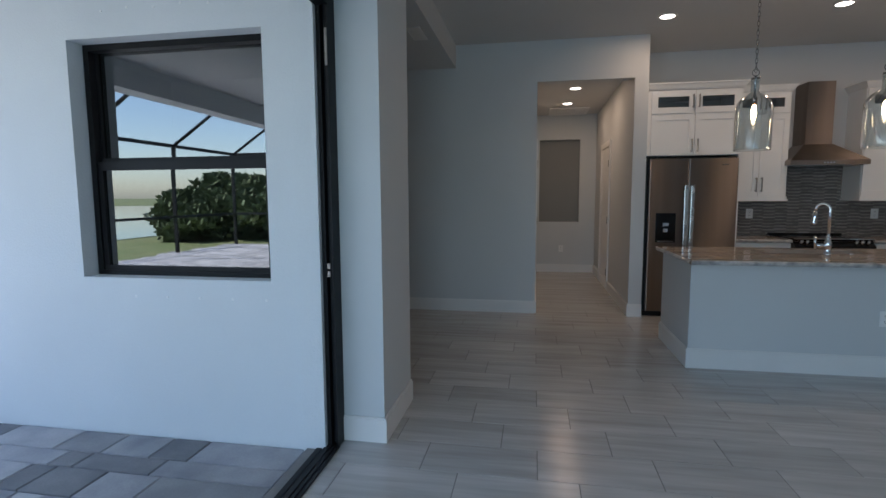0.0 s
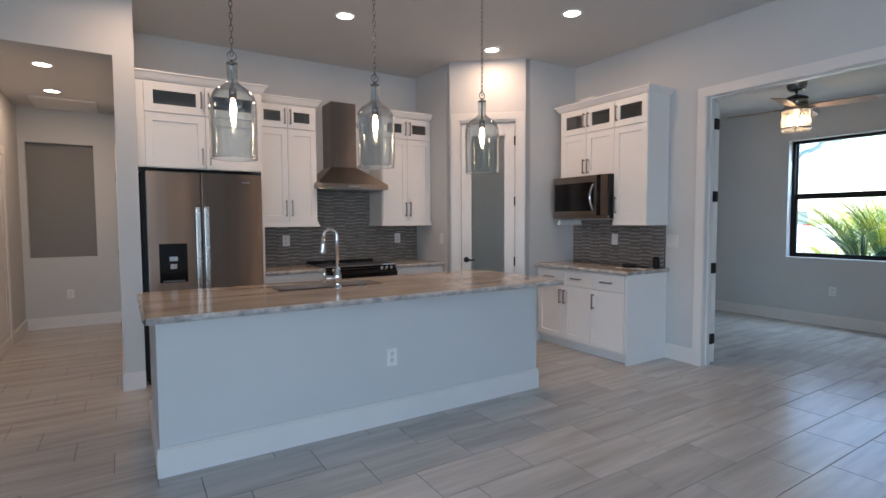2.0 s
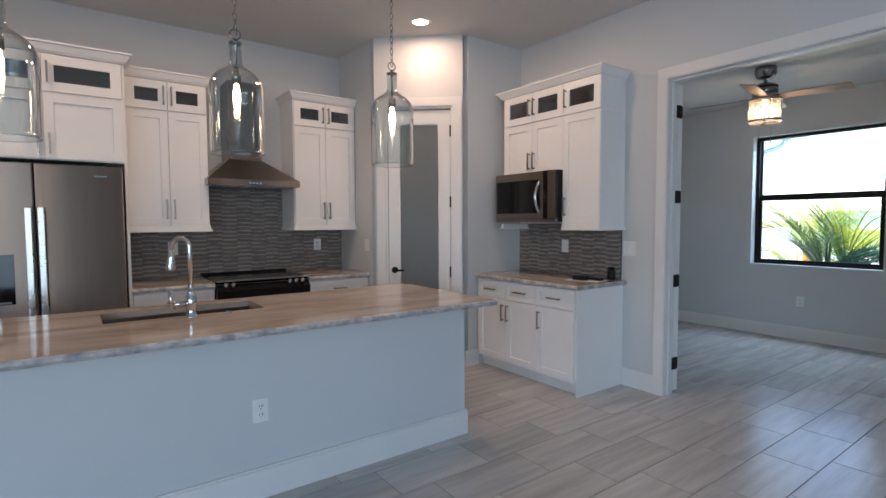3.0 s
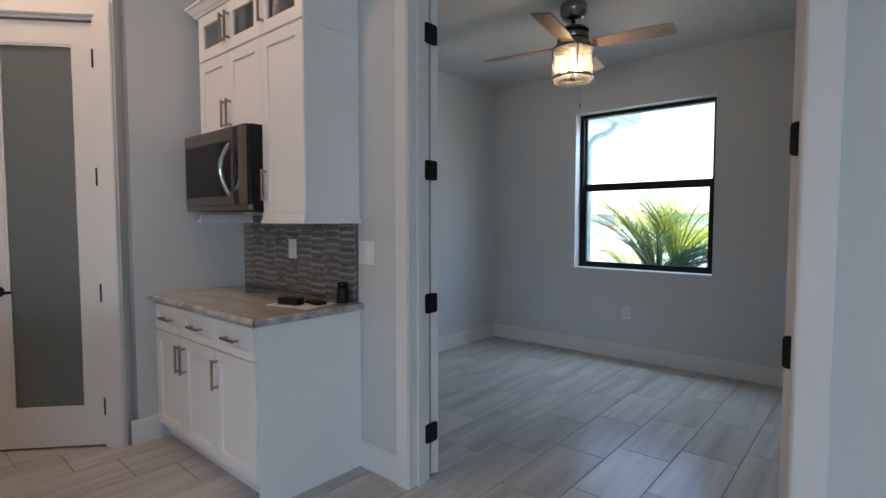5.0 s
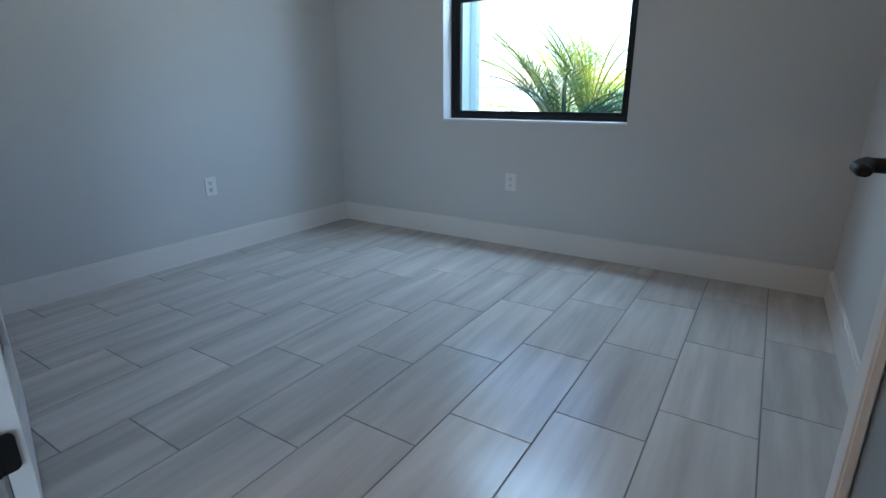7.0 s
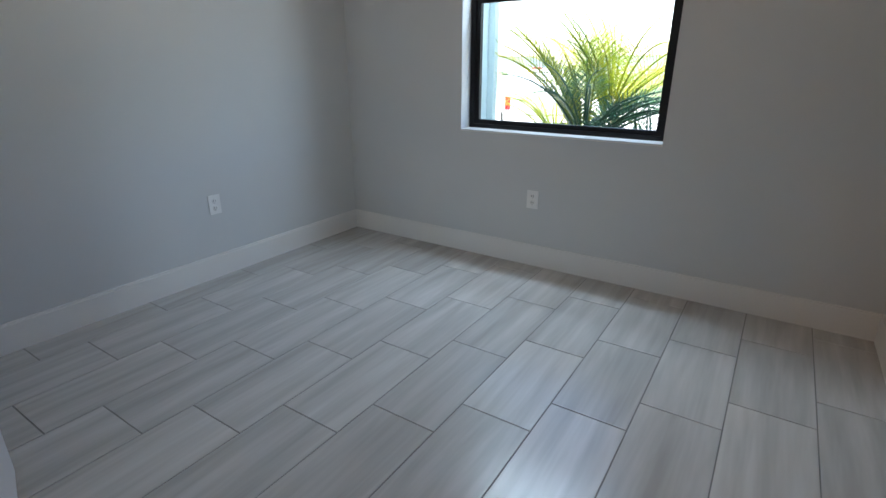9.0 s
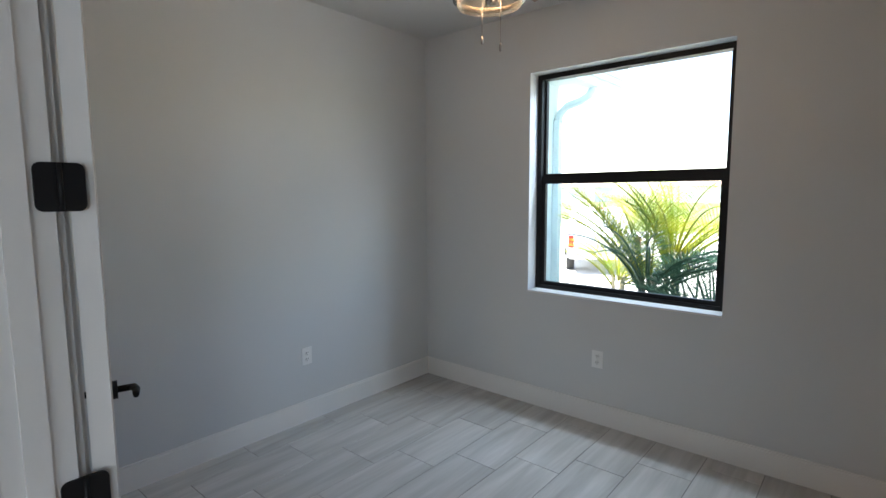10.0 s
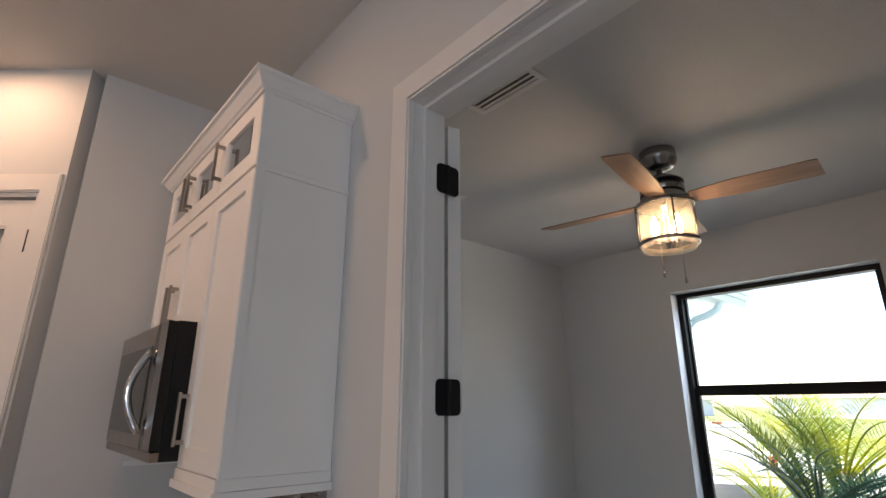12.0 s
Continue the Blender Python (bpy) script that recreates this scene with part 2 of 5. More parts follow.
# palm leaves: sunshine put into the yellow one's colour, shade into the bluish green
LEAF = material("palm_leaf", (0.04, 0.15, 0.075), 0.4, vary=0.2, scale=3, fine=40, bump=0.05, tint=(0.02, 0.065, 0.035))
LEAF_SUNLIT = material("palm_leaf_sunlit", (0.46, 0.42, 0.015), 0.4, vary=0.2, scale=3, fine=40, bump=0.05, tint=(0.10, 0.22, 0.015))
for lm in (LEAF, LEAF_SUNLIT):
    ln = lm.node_tree
    pb = ln.nodes["Principled BSDF"]
    tr = ln.nodes.new("ShaderNodeBsdfTranslucent")
    mx = ln.nodes.new("ShaderNodeMixShader")
    mx.inputs[0].default_value = 0.4
    ln.links.new(pb.inputs["Base Color"].links[0].from_socket, tr.inputs[0])
    ln.links.new(pb.outputs[0], mx.inputs[1])
    ln.links.new(tr.outputs[0], mx.inputs[2])
    ln.links.new(mx.outputs[0], ln.nodes["Material Output"].inputs[0])
# stucco of the wing, eave and gutter with their bluish shade in its colour
WINGSHADE = material("wing_stucco_shaded", (0.62, 0.72, 0.73), 0.8, vary=0.03, scale=1.2, fine=90, bump=0.4)
BARK = material("palm_bark", (0.22, 0.20, 0.13), 0.85, vary=0.2, scale=6, fine=40, bump=0.5)
CARPAINT = material("white_car_paint", (0.75, 0.75, 0.75), 0.2, vary=0.01, bump=0.0, coat=0.5)
CARGLASS = material("car_glass", (0.05, 0.07, 0.09), 0.08, vary=0.02, bump=0.0)
REDLENS = material("red_lens", (0.55, 0.02, 0.02), 0.2, bump=0.0)
RUBBER = material("rubber", (0.02, 0.02, 0.02), 0.8, bump=0.1)
WATER = material("lake_water", (0.10, 0.17, 0.17), 0.06, vary=0.1, scale=0.3, fine=2, bump=0.1)
TREELEAF = material("tree_leaf", (0.17, 0.21, 0.11), 0.7, vary=0.3, scale=1.5, fine=10, bump=0.2, tint=(0.08, 0.11, 0.055))
ROOFTILE = material("roof_tile", (0.35, 0.27, 0.22), 0.8, vary=0.1, scale=2, fine=20, bump=0.3)


# ---- building helpers ----
def box(bm, x0, y0, z0, x1, y1, z1, bevel=0.0):
    vs = [bm.verts.new((x, y, z)) for x in (x0, x1) for y in (y0, y1) for z in (z0, z1)]
    fs = [bm.faces.new([vs[i] for i in q]) for q in
          ((0, 1, 3, 2), (4, 6, 7, 5), (0, 4, 5, 1), (2, 3, 7, 6), (0, 2, 6, 4), (1, 5, 7, 3))]
    if bevel:
        es = list({e for f in fs for e in f.edges})
        bmesh.ops.bevel(bm, geom=es, offset=bevel, segments=2, profile=0.7, affect="EDGES")
    return bm


def boxes(*items, bevel=0.0):
    bm = bmesh.new()
    for it in items:
        box(bm, *it, bevel=bevel)
    return bm


def lathe(bm, profile, cx=0.0, cy=0.0, n=32):
    """Turn (radius, height) pairs round an upright axis."""
    rings = []
    for r, z in profile:
        if r < 1e-5:
            rings.append([bm.verts.new((cx, cy, z))])
        else:
            rings.append([bm.verts.new((cx + r * math.cos(2 * math.pi * i / n), cy + r * math.sin(2 * math.pi * i / n), z)) for i in range(n)])
    made = []
    for a, b in zip(rings, rings[1:]):
        for i in range(n):
            j = (i + 1) % n
            q = [a[i % len(a)], a[j % len(a)], b[j % len(b)], b[i % len(b)]]
            q = list(dict.fromkeys(q))
            if len(q) > 2:
                f = bm.faces.new(q)
                f.smooth = True
                made.append(f)
    bmesh.ops.recalc_face_normals(bm, faces=made)
    return bm


def tube(bm, pts, r, n=10, caps=True, radii=None):
    """A round tube along points."""
    pts = [Vector(p) for p in pts]
    rings = []
    up = None
    for i, p in enumerate(pts):
        d = (pts[min(i + 1, len(pts) - 1)] - pts[max(i - 1, 0)]).normalized()
        if up is None:
            up = d.orthogonal().normalized()
        up = (up - d * up.dot(d)).normalized()
        side = d.cross(up)
        rr = radii[i] if radii else r
        rings.append([bm.verts.new(p + (up * math.cos(2 * math.pi * k / n) + side * math.sin(2 * math.pi * k / n)) * rr) for k in range(n)])
    for a, b in zip(rings, rings[1:]):
        for k in range(n):
            f = bm.faces.new((a[k], a[(k + 1) % n], b[(k + 1) % n], b[k]))
            f.smooth = True
    if caps:
        bm.faces.new(rings[0][::-1])
        bm.faces.new(rings[-1])
    return bm


def prism(bm, outline, y0, y1):
    """Extrude an outline of (x, z) along y."""
    a = [bm.verts.new((x, y0, z)) for x, z in outline]
    b = [bm.verts.new((x, y1, z)) for x, z in outline]
    k = len(a)
    fs = [bm.faces.new(a), bm.faces.new(b[::-1])]
    fs += [bm.faces.new((a[i], b[i], b[(i + 1) % k], a[(i + 1) % k])) for i in range(k)]
    bmesh.ops.recalc_face_normals(bm, faces=fs)
    return bm


def mesh_of(name, bm, mat, flat=False):
    me = bpy.data.meshes.new(name)
    bmesh.ops.recalc_face_normals(bm, faces=bm.faces[:])
    bm.to_mesh(me)
    bm.free()
    me.materials.append(mat)
    return me


def part(name, bm, mat, parent=None, label=""):
    ob = new(name, mesh_of(name, bm, mat))
    ob.parent = parent
    if label:
        ob["label"] = label
    return ob


def thing(name, m, label, category, group=""):
    ob = new(name)
    ob.empty_display_size = 0.1
    ob.matrix_basis = m
    return tagged(ob, label, category, group)


def structure(name, bm, mat, label, category):
    return tagged(part(name, bm, mat), label, category, kind="structure")


# ---- the large structure ----
CZ, BZ, NZ = 3.04, 2.74, 2.79          # ceilings: great room, bedroom and hall, nook
EX0, EX1 = 5.585, 5.725                # wall between great room and bedroom
DY0, DY1, DZ = 2.292, 3.785, 2.402     # bedroom doorway
WX, WY0, WY1, WZ0, WZ1 = 8.55, 3.18, 4.425, 0.822, 2.335   # bedroom window
KY = 6.64                              # kitchen back wall
HY = 5.88                              # wall with the hall opening
HX0, HX1, HZ = 0.142, 1.168, 2.60      # hall opening
HEND = 9.2
LX0, LX1 = -1.09, -0.674               # wall with the sliding door
SY0, SY1, SZ = -2.7, 2.6, 2.36         # sliding door opening
LY = 2.51                              # lanai wall
PW = (-2.43, -1.265, 0.895, 2.21)      # lanai window x0, x1, z0, z1
PA, PB = Vector((4.237, 5.892, 0)), Vector((4.85, 5.346, 0))  # ends of the pantry's slanting wall

structure("wall_east", boxes((EX0, -4.2, -0.1, EX1, DY0 - 0.02, CZ), (EX0, DY1 + 0.02, -0.1, EX1, 6.76, CZ),
                             (EX0, DY0 - 0.02, DZ + 0.02, EX1, DY1 + 0.02, CZ)), PAINT, "light grey painted wall with a double doorway", "wall")
structure("wall_bedroom_north", boxes((EX1, 5.40, -0.1, 8.75, 5.52, BZ)), PAINT, "light grey painted bedroom wall", "wall")
structure("wall_bedroom_south", boxes((EX1, 1.98, -0.1, 8.75, 2.10, BZ)), PAINT, "light grey painted bedroom wall", "wall")
bm = bmesh.new()
rim = lambda x, y0, z0, y1, z1: [bm.verts.new((x, y, z)) for y, z in ((y0, z0), (y1, z0), (y1, z1), (y0, z1))]
loops = [rim(WX, WY0, WZ0, WY1, WZ1), rim(WX, 2.10, -0.1, 5.40, BZ), rim(WX + 0.2, 2.10, -0.1, 5.40, BZ), rim(WX + 0.2, WY0, WZ0, WY1, WZ1)]
for a, b in zip(loops, loops[1:] + loops[:1]):
    for i in range(4):
        bm.faces.new((a[i], a[(i + 1) % 4], b[(i + 1) % 4], b[i]))
structure("wall_bedroom_east", bm, PAINT, "light grey painted wall with a black framed window", "wall")
structure("ceiling_bedroom", boxes((EX1, 1.98, BZ, 8.75, 5.52, BZ + 0.15)), CEIL, "light grey textured bedroom ceiling", "ceiling")
structure("ceiling_great_room", boxes((-1.09, -4.3, CZ, 5.8, 6.8, CZ + 0.15)), CEIL, "light grey textured great room ceiling", "ceiling")
structure("wall_hall_front", boxes((-4.4, HY, -0.1, HX0, HY + 0.13, CZ), (HX1, HY, -0.1, 1.31, HY + 0.13, CZ), (HX0, HY, HZ, HX1, HY + 0.13, CZ)),
          PAINT, "light grey painted wall with a square hall opening", "wall")
structure("wall_hall_left", boxes((HX0 - 0.13, HY + 0.13, -0.1, HX0, HEND, BZ)), PAINT, "light grey painted hall wall", "wall")
structure("wall_hall_right", boxes((HX1, HY + 0.13, -0.1, 1.31, HEND, CZ)), PAINT, "light grey painted hall wall", "wall")
NX0, NX1, NZ0, NZ1 = 0.21, 0.90, 0.89, 2.32
structure("wall_hall_end", boxes((HX0 - 0.13, HEND, -0.1, NX0, HEND + 0.13, BZ), (NX1, HEND, -0.1, 1.31, HEND + 0.13, BZ), (NX0, HEND, -0.1, NX1, HEND + 0.13, NZ0),
                                 (NX0, HEND, NZ1, NX1, HEND + 0.13, BZ)), PAINT, "light grey painted hall end wall with a niche", "wall")
structure("niche_back", boxes((NX0 - 0.02, HEND + 0.09, NZ0 - 0.02, NX1 + 0.02, HEND + 0.125, NZ1 + 0.02)), NICHE, "dark grey back of the wall niche", "wall niche")
structure("ceiling_hall", boxes((HX0 - 0.13, HY + 0.13, BZ, HX1, HEND + 0.13, BZ + 0.1)), CEIL, "light grey hall ceiling", "ceiling")
structure("wall_kitchen", boxes((1.31, KY, -0.1, EX0, KY + 0.12, CZ)), PAINT, "light grey painted kitchen back wall", "wall")
structure("wall_pantry_left", boxes((PA.x, PA.y + 0.06, -0.1, PA.x + 0.1, KY, CZ)), PAINT, "light grey painted pantry side wall", "wall")
structure("wall_pantry_right", boxes((PB.x + 0.06, PB.y, -0.1, EX0, PB.y + 0.1, CZ)), PAINT, "light grey painted pantry side wall", "wall")
diag = (PB - PA).length
PM = pose(PA.x, PA.y, 0, 0, 0, math.degrees(math.atan2(PB.y - PA.y, PB.x - PA.x)))
PD0, PD1, PDZ = 0.105, diag - 0.095, 2.40
ob = structure("wall_pantry_front", boxes((0, 0, -0.1, PD0, 0.1, CZ), (PD1, 0, -0.1, diag, 0.1, CZ), (PD0, 0, PDZ, PD1, 0.1, CZ)), PAINT,
               "light grey slanting pantry wall with a tall door", "wall")
ob.matrix_basis = PM
structure("wall_west", boxes((LX0, SY1, -0.1, LX1, 3.2, CZ), (LX0, -4.2, -0.1, LX1, SY0, CZ), (LX0, SY0, SZ, LX1, SY1, CZ)), PAINT,
          "light grey wall round the wide sliding door opening", "wall")
structure("soffit", boxes((LX0, 3.2, NZ, -0.77, HY, CZ)), CEIL, "lowered ceiling edge over the nook", "soffit")
structure("ceiling_nook", boxes((-4.4, 2.71, NZ, LX0, HY, NZ + 0.15)), CEIL, "light grey lowered nook ceiling", "ceiling")
structure("wall_nook_west", boxes((-4.53, 2.51, -0.1, -4.4, HY + 0.13, CZ)), PAINT, "light grey painted nook wall", "wall")
structure("wall_south", boxes((-1.09, -4.32, -0.1, -0.45, -4.2, CZ), (1.45, -4.32, -0.1, EX1, -4.2, CZ), (-0.45, -4.32, 2.4, 1.45, -4.2, CZ)), PAINT, "light grey painted great room wall", "wall")
structure("wall_lanai", boxes((-4.4, LY, -0.3, PW[0], 2.71, 3.0), (PW[1], LY, -0.3, LX0, 2.71, 3.0), (PW[0], LY, -0.3, PW[1], 2.71, PW[2]),
                              (PW[0], LY, PW[3], PW[1], 2.71, 3.0)), STUCCO, "pale stucco lanai wall with a recessed window", "wall")
structure("wall_slider_return", boxes((LX0, LY - 0.04, -0.3, -0.9655, SY1, SZ)), STUCCO, "pale stucco return beside the sliding door", "wall")
structure("floor_slab", boxes((LX0 + 0.02, -4.3, -0.3, 5.65, HEND + 0.1, -0.003), (5.65, 2.0, -0.3, 8.74, 5.5, -0.003), (-4.45, 2.6, -0.3, LX0 + 0.02, HY + 0.1, -0.003)), GROUT,
          "grey grouted floor under the tiles", "floor")
# roof over the house keeps the sky out
structure("roof", boxes((-4.2, -5.0, 3.2, 9.3, 9.7, 3.35)), ROOFTILE, "brown tiled house roof", "roof")
structure("wall_outer", boxes((8.55, 5.52, -0.3, 8.75, 9.6, 3.2), (EX1, 5.52, BZ + 0.15, 8.75, 5.6, 3.2), (8.55, 1.9, BZ, 8.75, 5.52, 3.2), (EX1, 1.85, -0.3, 8.75, 1.98, 3.2),
                              (1.31, 9.4, -0.3, 8.75, 9.53, 3.2), (-0.1, 9.4, -0.3, 1.31, 9.53, 3.2)), STUCCO, "pale stucco outer wall", "wall")


# ---- trim ----
def baseboard(x0, y0, x1, y1, side, name="baseboard", h=0.14):
    """A white board along a wall face; side is the way it stands out from the wall."""
    t = 0.015
    bm = bmesh.new()
    if abs(x1 - x0) > abs(y1 - y0):
        a, b = (y0, y0 + t * side) if side > 0 else (y0 - t, y0)
        box(bm, x0, a, 0, x1, b, h - 0.012)
        box(bm, x0, a if side > 0 else a + 0.005, h - 0.012, x1, b - 0.005 if side > 0 else b, h)
    else:
        a, b = (x0, x0 + t * side) if side > 0 else (x0 - t, x0)
        box(bm, a, y0, 0, b, y1, h - 0.012)
        box(bm, a if side > 0 else a + 0.005, y0, h - 0.012, b - 0.005 if side > 0 else b, y1, h)
    return structure(name, bm, TRIM, "white painted baseboard along the wall", "baseboard")


baseboard(EX1, 5.40, WX, 5.40, -1)
baseboard(WX, 2.115, WX, 5.385, -1)
baseboard(EX1, 2.10, WX, 2.10, 1)
baseboard(EX1, 3.93, EX1, 5.385, 1)
baseboard(EX0, DY1 + 0.088, EX0, 4.155, -1)
baseboard(EX0, -4.2, EX0, DY0 - 0.088, -1)
baseboard(LX1 + 0.1, HY, HX0, HY, -1)
baseboard(-4.4, HY, LX1 + 0.1, HY, -1)
baseboard(HX1, HY, 1.31, HY, -1)
baseboard(HX0, HY - 0.014, HX0, HEND, 1)
baseboard(HX1, HY - 0.014, HX1, HEND, -1)
baseboard(HX0 + 0.015, HEND, HX1 - 0.015, HEND, -1)
baseboard(LX1, SY1 - 0.015, LX1, 3.2, 1)
baseboard(-0.913, SY1, LX1, SY1, -1)
baseboard(PB.x + 0.02, PB.y, 5.03, PB.y, -1)


def casing_yz(x, side, y0, y1, z, w=0.085, d=0.026, name="door_casing"):
    """Flat white casing with an eased inner edge round an opening in a wall that runs along y."""
    bm = bmesh.new()
    for a, b, dd in ((0.0, 0.007, d - 0.006), (0.007, w - 0.005, d), (w - 0.005, w, d - 0.004)):
        xa, xb = (x, x + dd * side) if side > 0 else (x - dd, x)
        box(bm, xa, y0 - b, 0, xb, y0 - a, z + b)
        box(bm, xa, y1 + a, 0, xb, y1 + b, z + b)
        box(bm, xa, y0 - a, z + a, xb, y1 + a, z + b)
    return structure(name, bm, TRIM, "white flat casing round the double doorway", "door casing")


casing_yz(EX0, -1, DY0, DY1, DZ)
casing_yz(EX1, 1, DY0 - 0.012, DY1 + 0.03, DZ + 0.012, d=0.012)
J0, J1, JP = EX0 + 0.036, EX0 + 0.079, 0.012    # door stop: from, to, how far it stands out
jamb = structure("door_jamb", boxes((EX0 + 0.001, DY0 - 0.02, 0, EX1 - 0.001, DY0, DZ + 0.02), (EX0 + 0.001, DY1, 0, EX1 - 0.018, DY1 + 0.02, DZ + 0.02),
                             (EX0 + 0.001, DY0, DZ, EX1 - 0.001, DY1, DZ + 0.02)), TRIM, "white door jamb", "door jamb")
for a in ((J0, DY0, 0, J1, DY0 + JP, DZ), (J0, DY1 - JP, 0, J1, DY1, DZ), (J0, DY0 + JP, DZ - JP, J1, DY1 - JP, DZ)):
    part("door_stop", boxes(a), TRIM, jamb)


# ---- doors ----
def lever(parent, x, z, way, mirror=1):
    """A black lever with a round rose; way: -1 front, 1 back."""
    h = part("door_handle", bmesh.new(), BLACK, parent, "matt black lever handle")
    bm = bmesh.new()
    y = 0.0 if way < 0 else 0.036
    tube(bm, [(x, y, z), (x, y + way * 0.012, z)], 0.03, 20)
    tube(bm, [(x, y + way * 0.01, z), (x, y + way * 0.05, z)], 0.011, 12)
    tube(bm, [(x, y + way * 0.048, z), (x + 0.03 * mirror, y + way * 0.055, z), (x + 0.065 * mirror, y + way * 0.053, z - 0.001), (x + 0.095 * mirror, y + way * 0.052, z)],
         0.009, 10, radii=[0.012, 0.010, 0.009, 0.007])
    h.data = mesh_of("door_handle", bm, BLACK)
    return h


def glass_door(name, w, h, m, label, pull, hinge_zs, hinge_x, panel_bottom=0.228, style=0.099, lz=0.90):
    """White leaf, 36 mm thick, with one tall frosted pane; local x along the leaf, front to -y."""
    d = thing(name, m, label, "door")
    bm = boxes((0, 0, 0.012, style, 0.036, h), (w - style, 0, 0.012, w, 0.036, h), (style, 0, 0.012, w - style, 0.036, panel_bottom), (style, 0, h - 0.12, w - style, 0.036, h))
    part("leaf", bm, TRIM, d)
    bm = bmesh.new()
    for y0, y1 in ((0.003, 0.012), (0.024, 0.033)):
        box(bm, style, y0, panel_bottom, style + 0.012, y1, h - 0.12)
        box(bm, w - style - 0.012, y0, panel_bottom, w - style, y1, h - 0.12)
        box(bm, style + 0.012, y0, panel_bottom, w - style - 0.012, y1, panel_bottom + 0.012)
        box(bm, style + 0.012, y0, h - 0.132, w - style - 0.012, y1, h - 0.12)
    part("glazing_bead", bm, TRIM, d)
    part("pane", boxes((style + 0.001, 0.015, panel_bottom + 0.001, w - style - 0.001, 0.021, h - 0.121)), FROST, d, "frosted glass pane")
    px = pull
    mir = 1 if pull < w / 2 else -1
    lever(d, px, lz, -1, mir)
    lever(d, px, lz, 1, mir)
    for z in hinge_zs:
        bm = bmesh.new()
        tube(bm, [(hinge_x, -0.006, z - 0.05), (hinge_x, -0.006, z + 0.05)], 0.007, 10)
        box(bm, hinge_x - (0.0 if hinge_x < w / 2 else 0.012), -0.003, z - 0.05, hinge_x + (0.012 if hinge_x < w / 2 else 0.0), 0.0, z + 0.05)
        part("hinge", bm, BLACK, d, "black metal hinge")
    return d


HZS = (0.235, 0.885, 1.533, 2.180)
PW_LEAF = PD1 - PD0 - 0.044
pd = glass_door("pantry_door", PW_LEAF, 2.371, PM @ pose(PD0 + 0.022, 0.012, 0), "closed white pantry door with tall frosted glass pane", 0.055, HZS, PW_LEAF + 0.006)
bm = bmesh.new()
for a, b, dd in ((0.0, 0.007, 0.013), (0.007, 0.080, 0.018), (0.080, 0.085, 0.014)):
    box(bm, PD0 - b, -dd, 0, PD0 - a, 0, PDZ + b)
    box(bm, PD1 + a, -dd, 0, PD1 + b, 0, PDZ + b)
    box(bm, PD0 - a, -dd, PDZ + a, PD1 + a, 0, PDZ + b)
box(bm, PD0, 0.0, 0, PD0 + 0.018, 0.1, PDZ)
box(bm, PD1 - 0.018, 0.0, 0, PD1, 0.1, PDZ)
box(bm, PD0 + 0.018, 0.0, PDZ - 0.018, PD1 - 0.018, 0.1, PDZ)
structure("pantry_door_casing", bm, TRIM, "white stepped casing round the pantry door", "door casing").matrix_basis = PM
structure("pantry_back", boxes((PA.x + 0.1, 6.5, 0, 5.5, 6.6, 2.9)), PAINT, "grey pantry back wall", "wall")


def square_hinges(parent, pts):
    """Wide black butt hinges standing open on a leaf's edge: (x, y, z, x-half, y-half)."""
    for x, y, z in pts:
        bm = bmesh.new()
        box(bm, -0.042, -0.003, -0.048, 0.042, 0.003, 0.048)
        bmesh.ops.bevel(bm, geom=[e for e in bm.edges if abs(e.verts[0].co.y - e.verts[1].co.y) > 0.004], offset=0.014, segments=4, profile=0.5, affect="EDGES")
        tube(bm, [(0, -0.003, -0.048), (0, -0.003, 0.048)], 0.005, 10)
        h = part("hinge", bm, BLACK, parent, "square black door hinge with rounded corners")
        h.matrix_basis = parent.matrix_basis.inverted() @ Matrix.Translation((x, y, z))


# north leaf stands open almost to the wall, south leaf square to its wall
w_leaf = (DY1 - DY0) / 2 - 0.004
m_n = Matrix.Translation((EX1 + 0.052, DY1 + 0.004, 0)) @ pose(0, 0, 0, 0, 0, 74.5) @ Matrix.Diagonal((1, 1.2, 1, 1))
d_n = glass_door("french_door", w_leaf, 2.385, m_n, "open white double door leaf with frosted glass", w_leaf - 0.06, (), 0, lz=0.875)
square_hinges(d_n, [(EX1 - 0.008, DY1 - 0.003, z) for z in HZS])
m_s = Matrix.Translation((EX1 + 0.016, 2.292, 0)) @ pose(0, 0, 0, 0, 0, -4.3) @ Matrix.Diagonal((1, 1.2, 1, 1))
d_s = glass_door("french_door", w_leaf, 2.385, m_s, "open white double door leaf with frosted glass", w_leaf - 0.06, (), 0, lz=0.893)
for z in HZS:
    bm = bmesh.new()
    box(bm, -0.003, -0.020, -0.051, 0.003, 0.020, 0.051)
    bmesh.ops.bevel(bm, geom=[e for e in bm.edges if abs(e.verts[0].co.x - e.verts[1].co.x) > 0.004], offset=0.012, segments=4, profile=0.5, affect="EDGES")
    h = part("hinge", bm, BLACK, d_s, "square black door hinge with rounded corners")
    h.matrix_basis = Matrix.Translation((-0.004, 0.019, z))


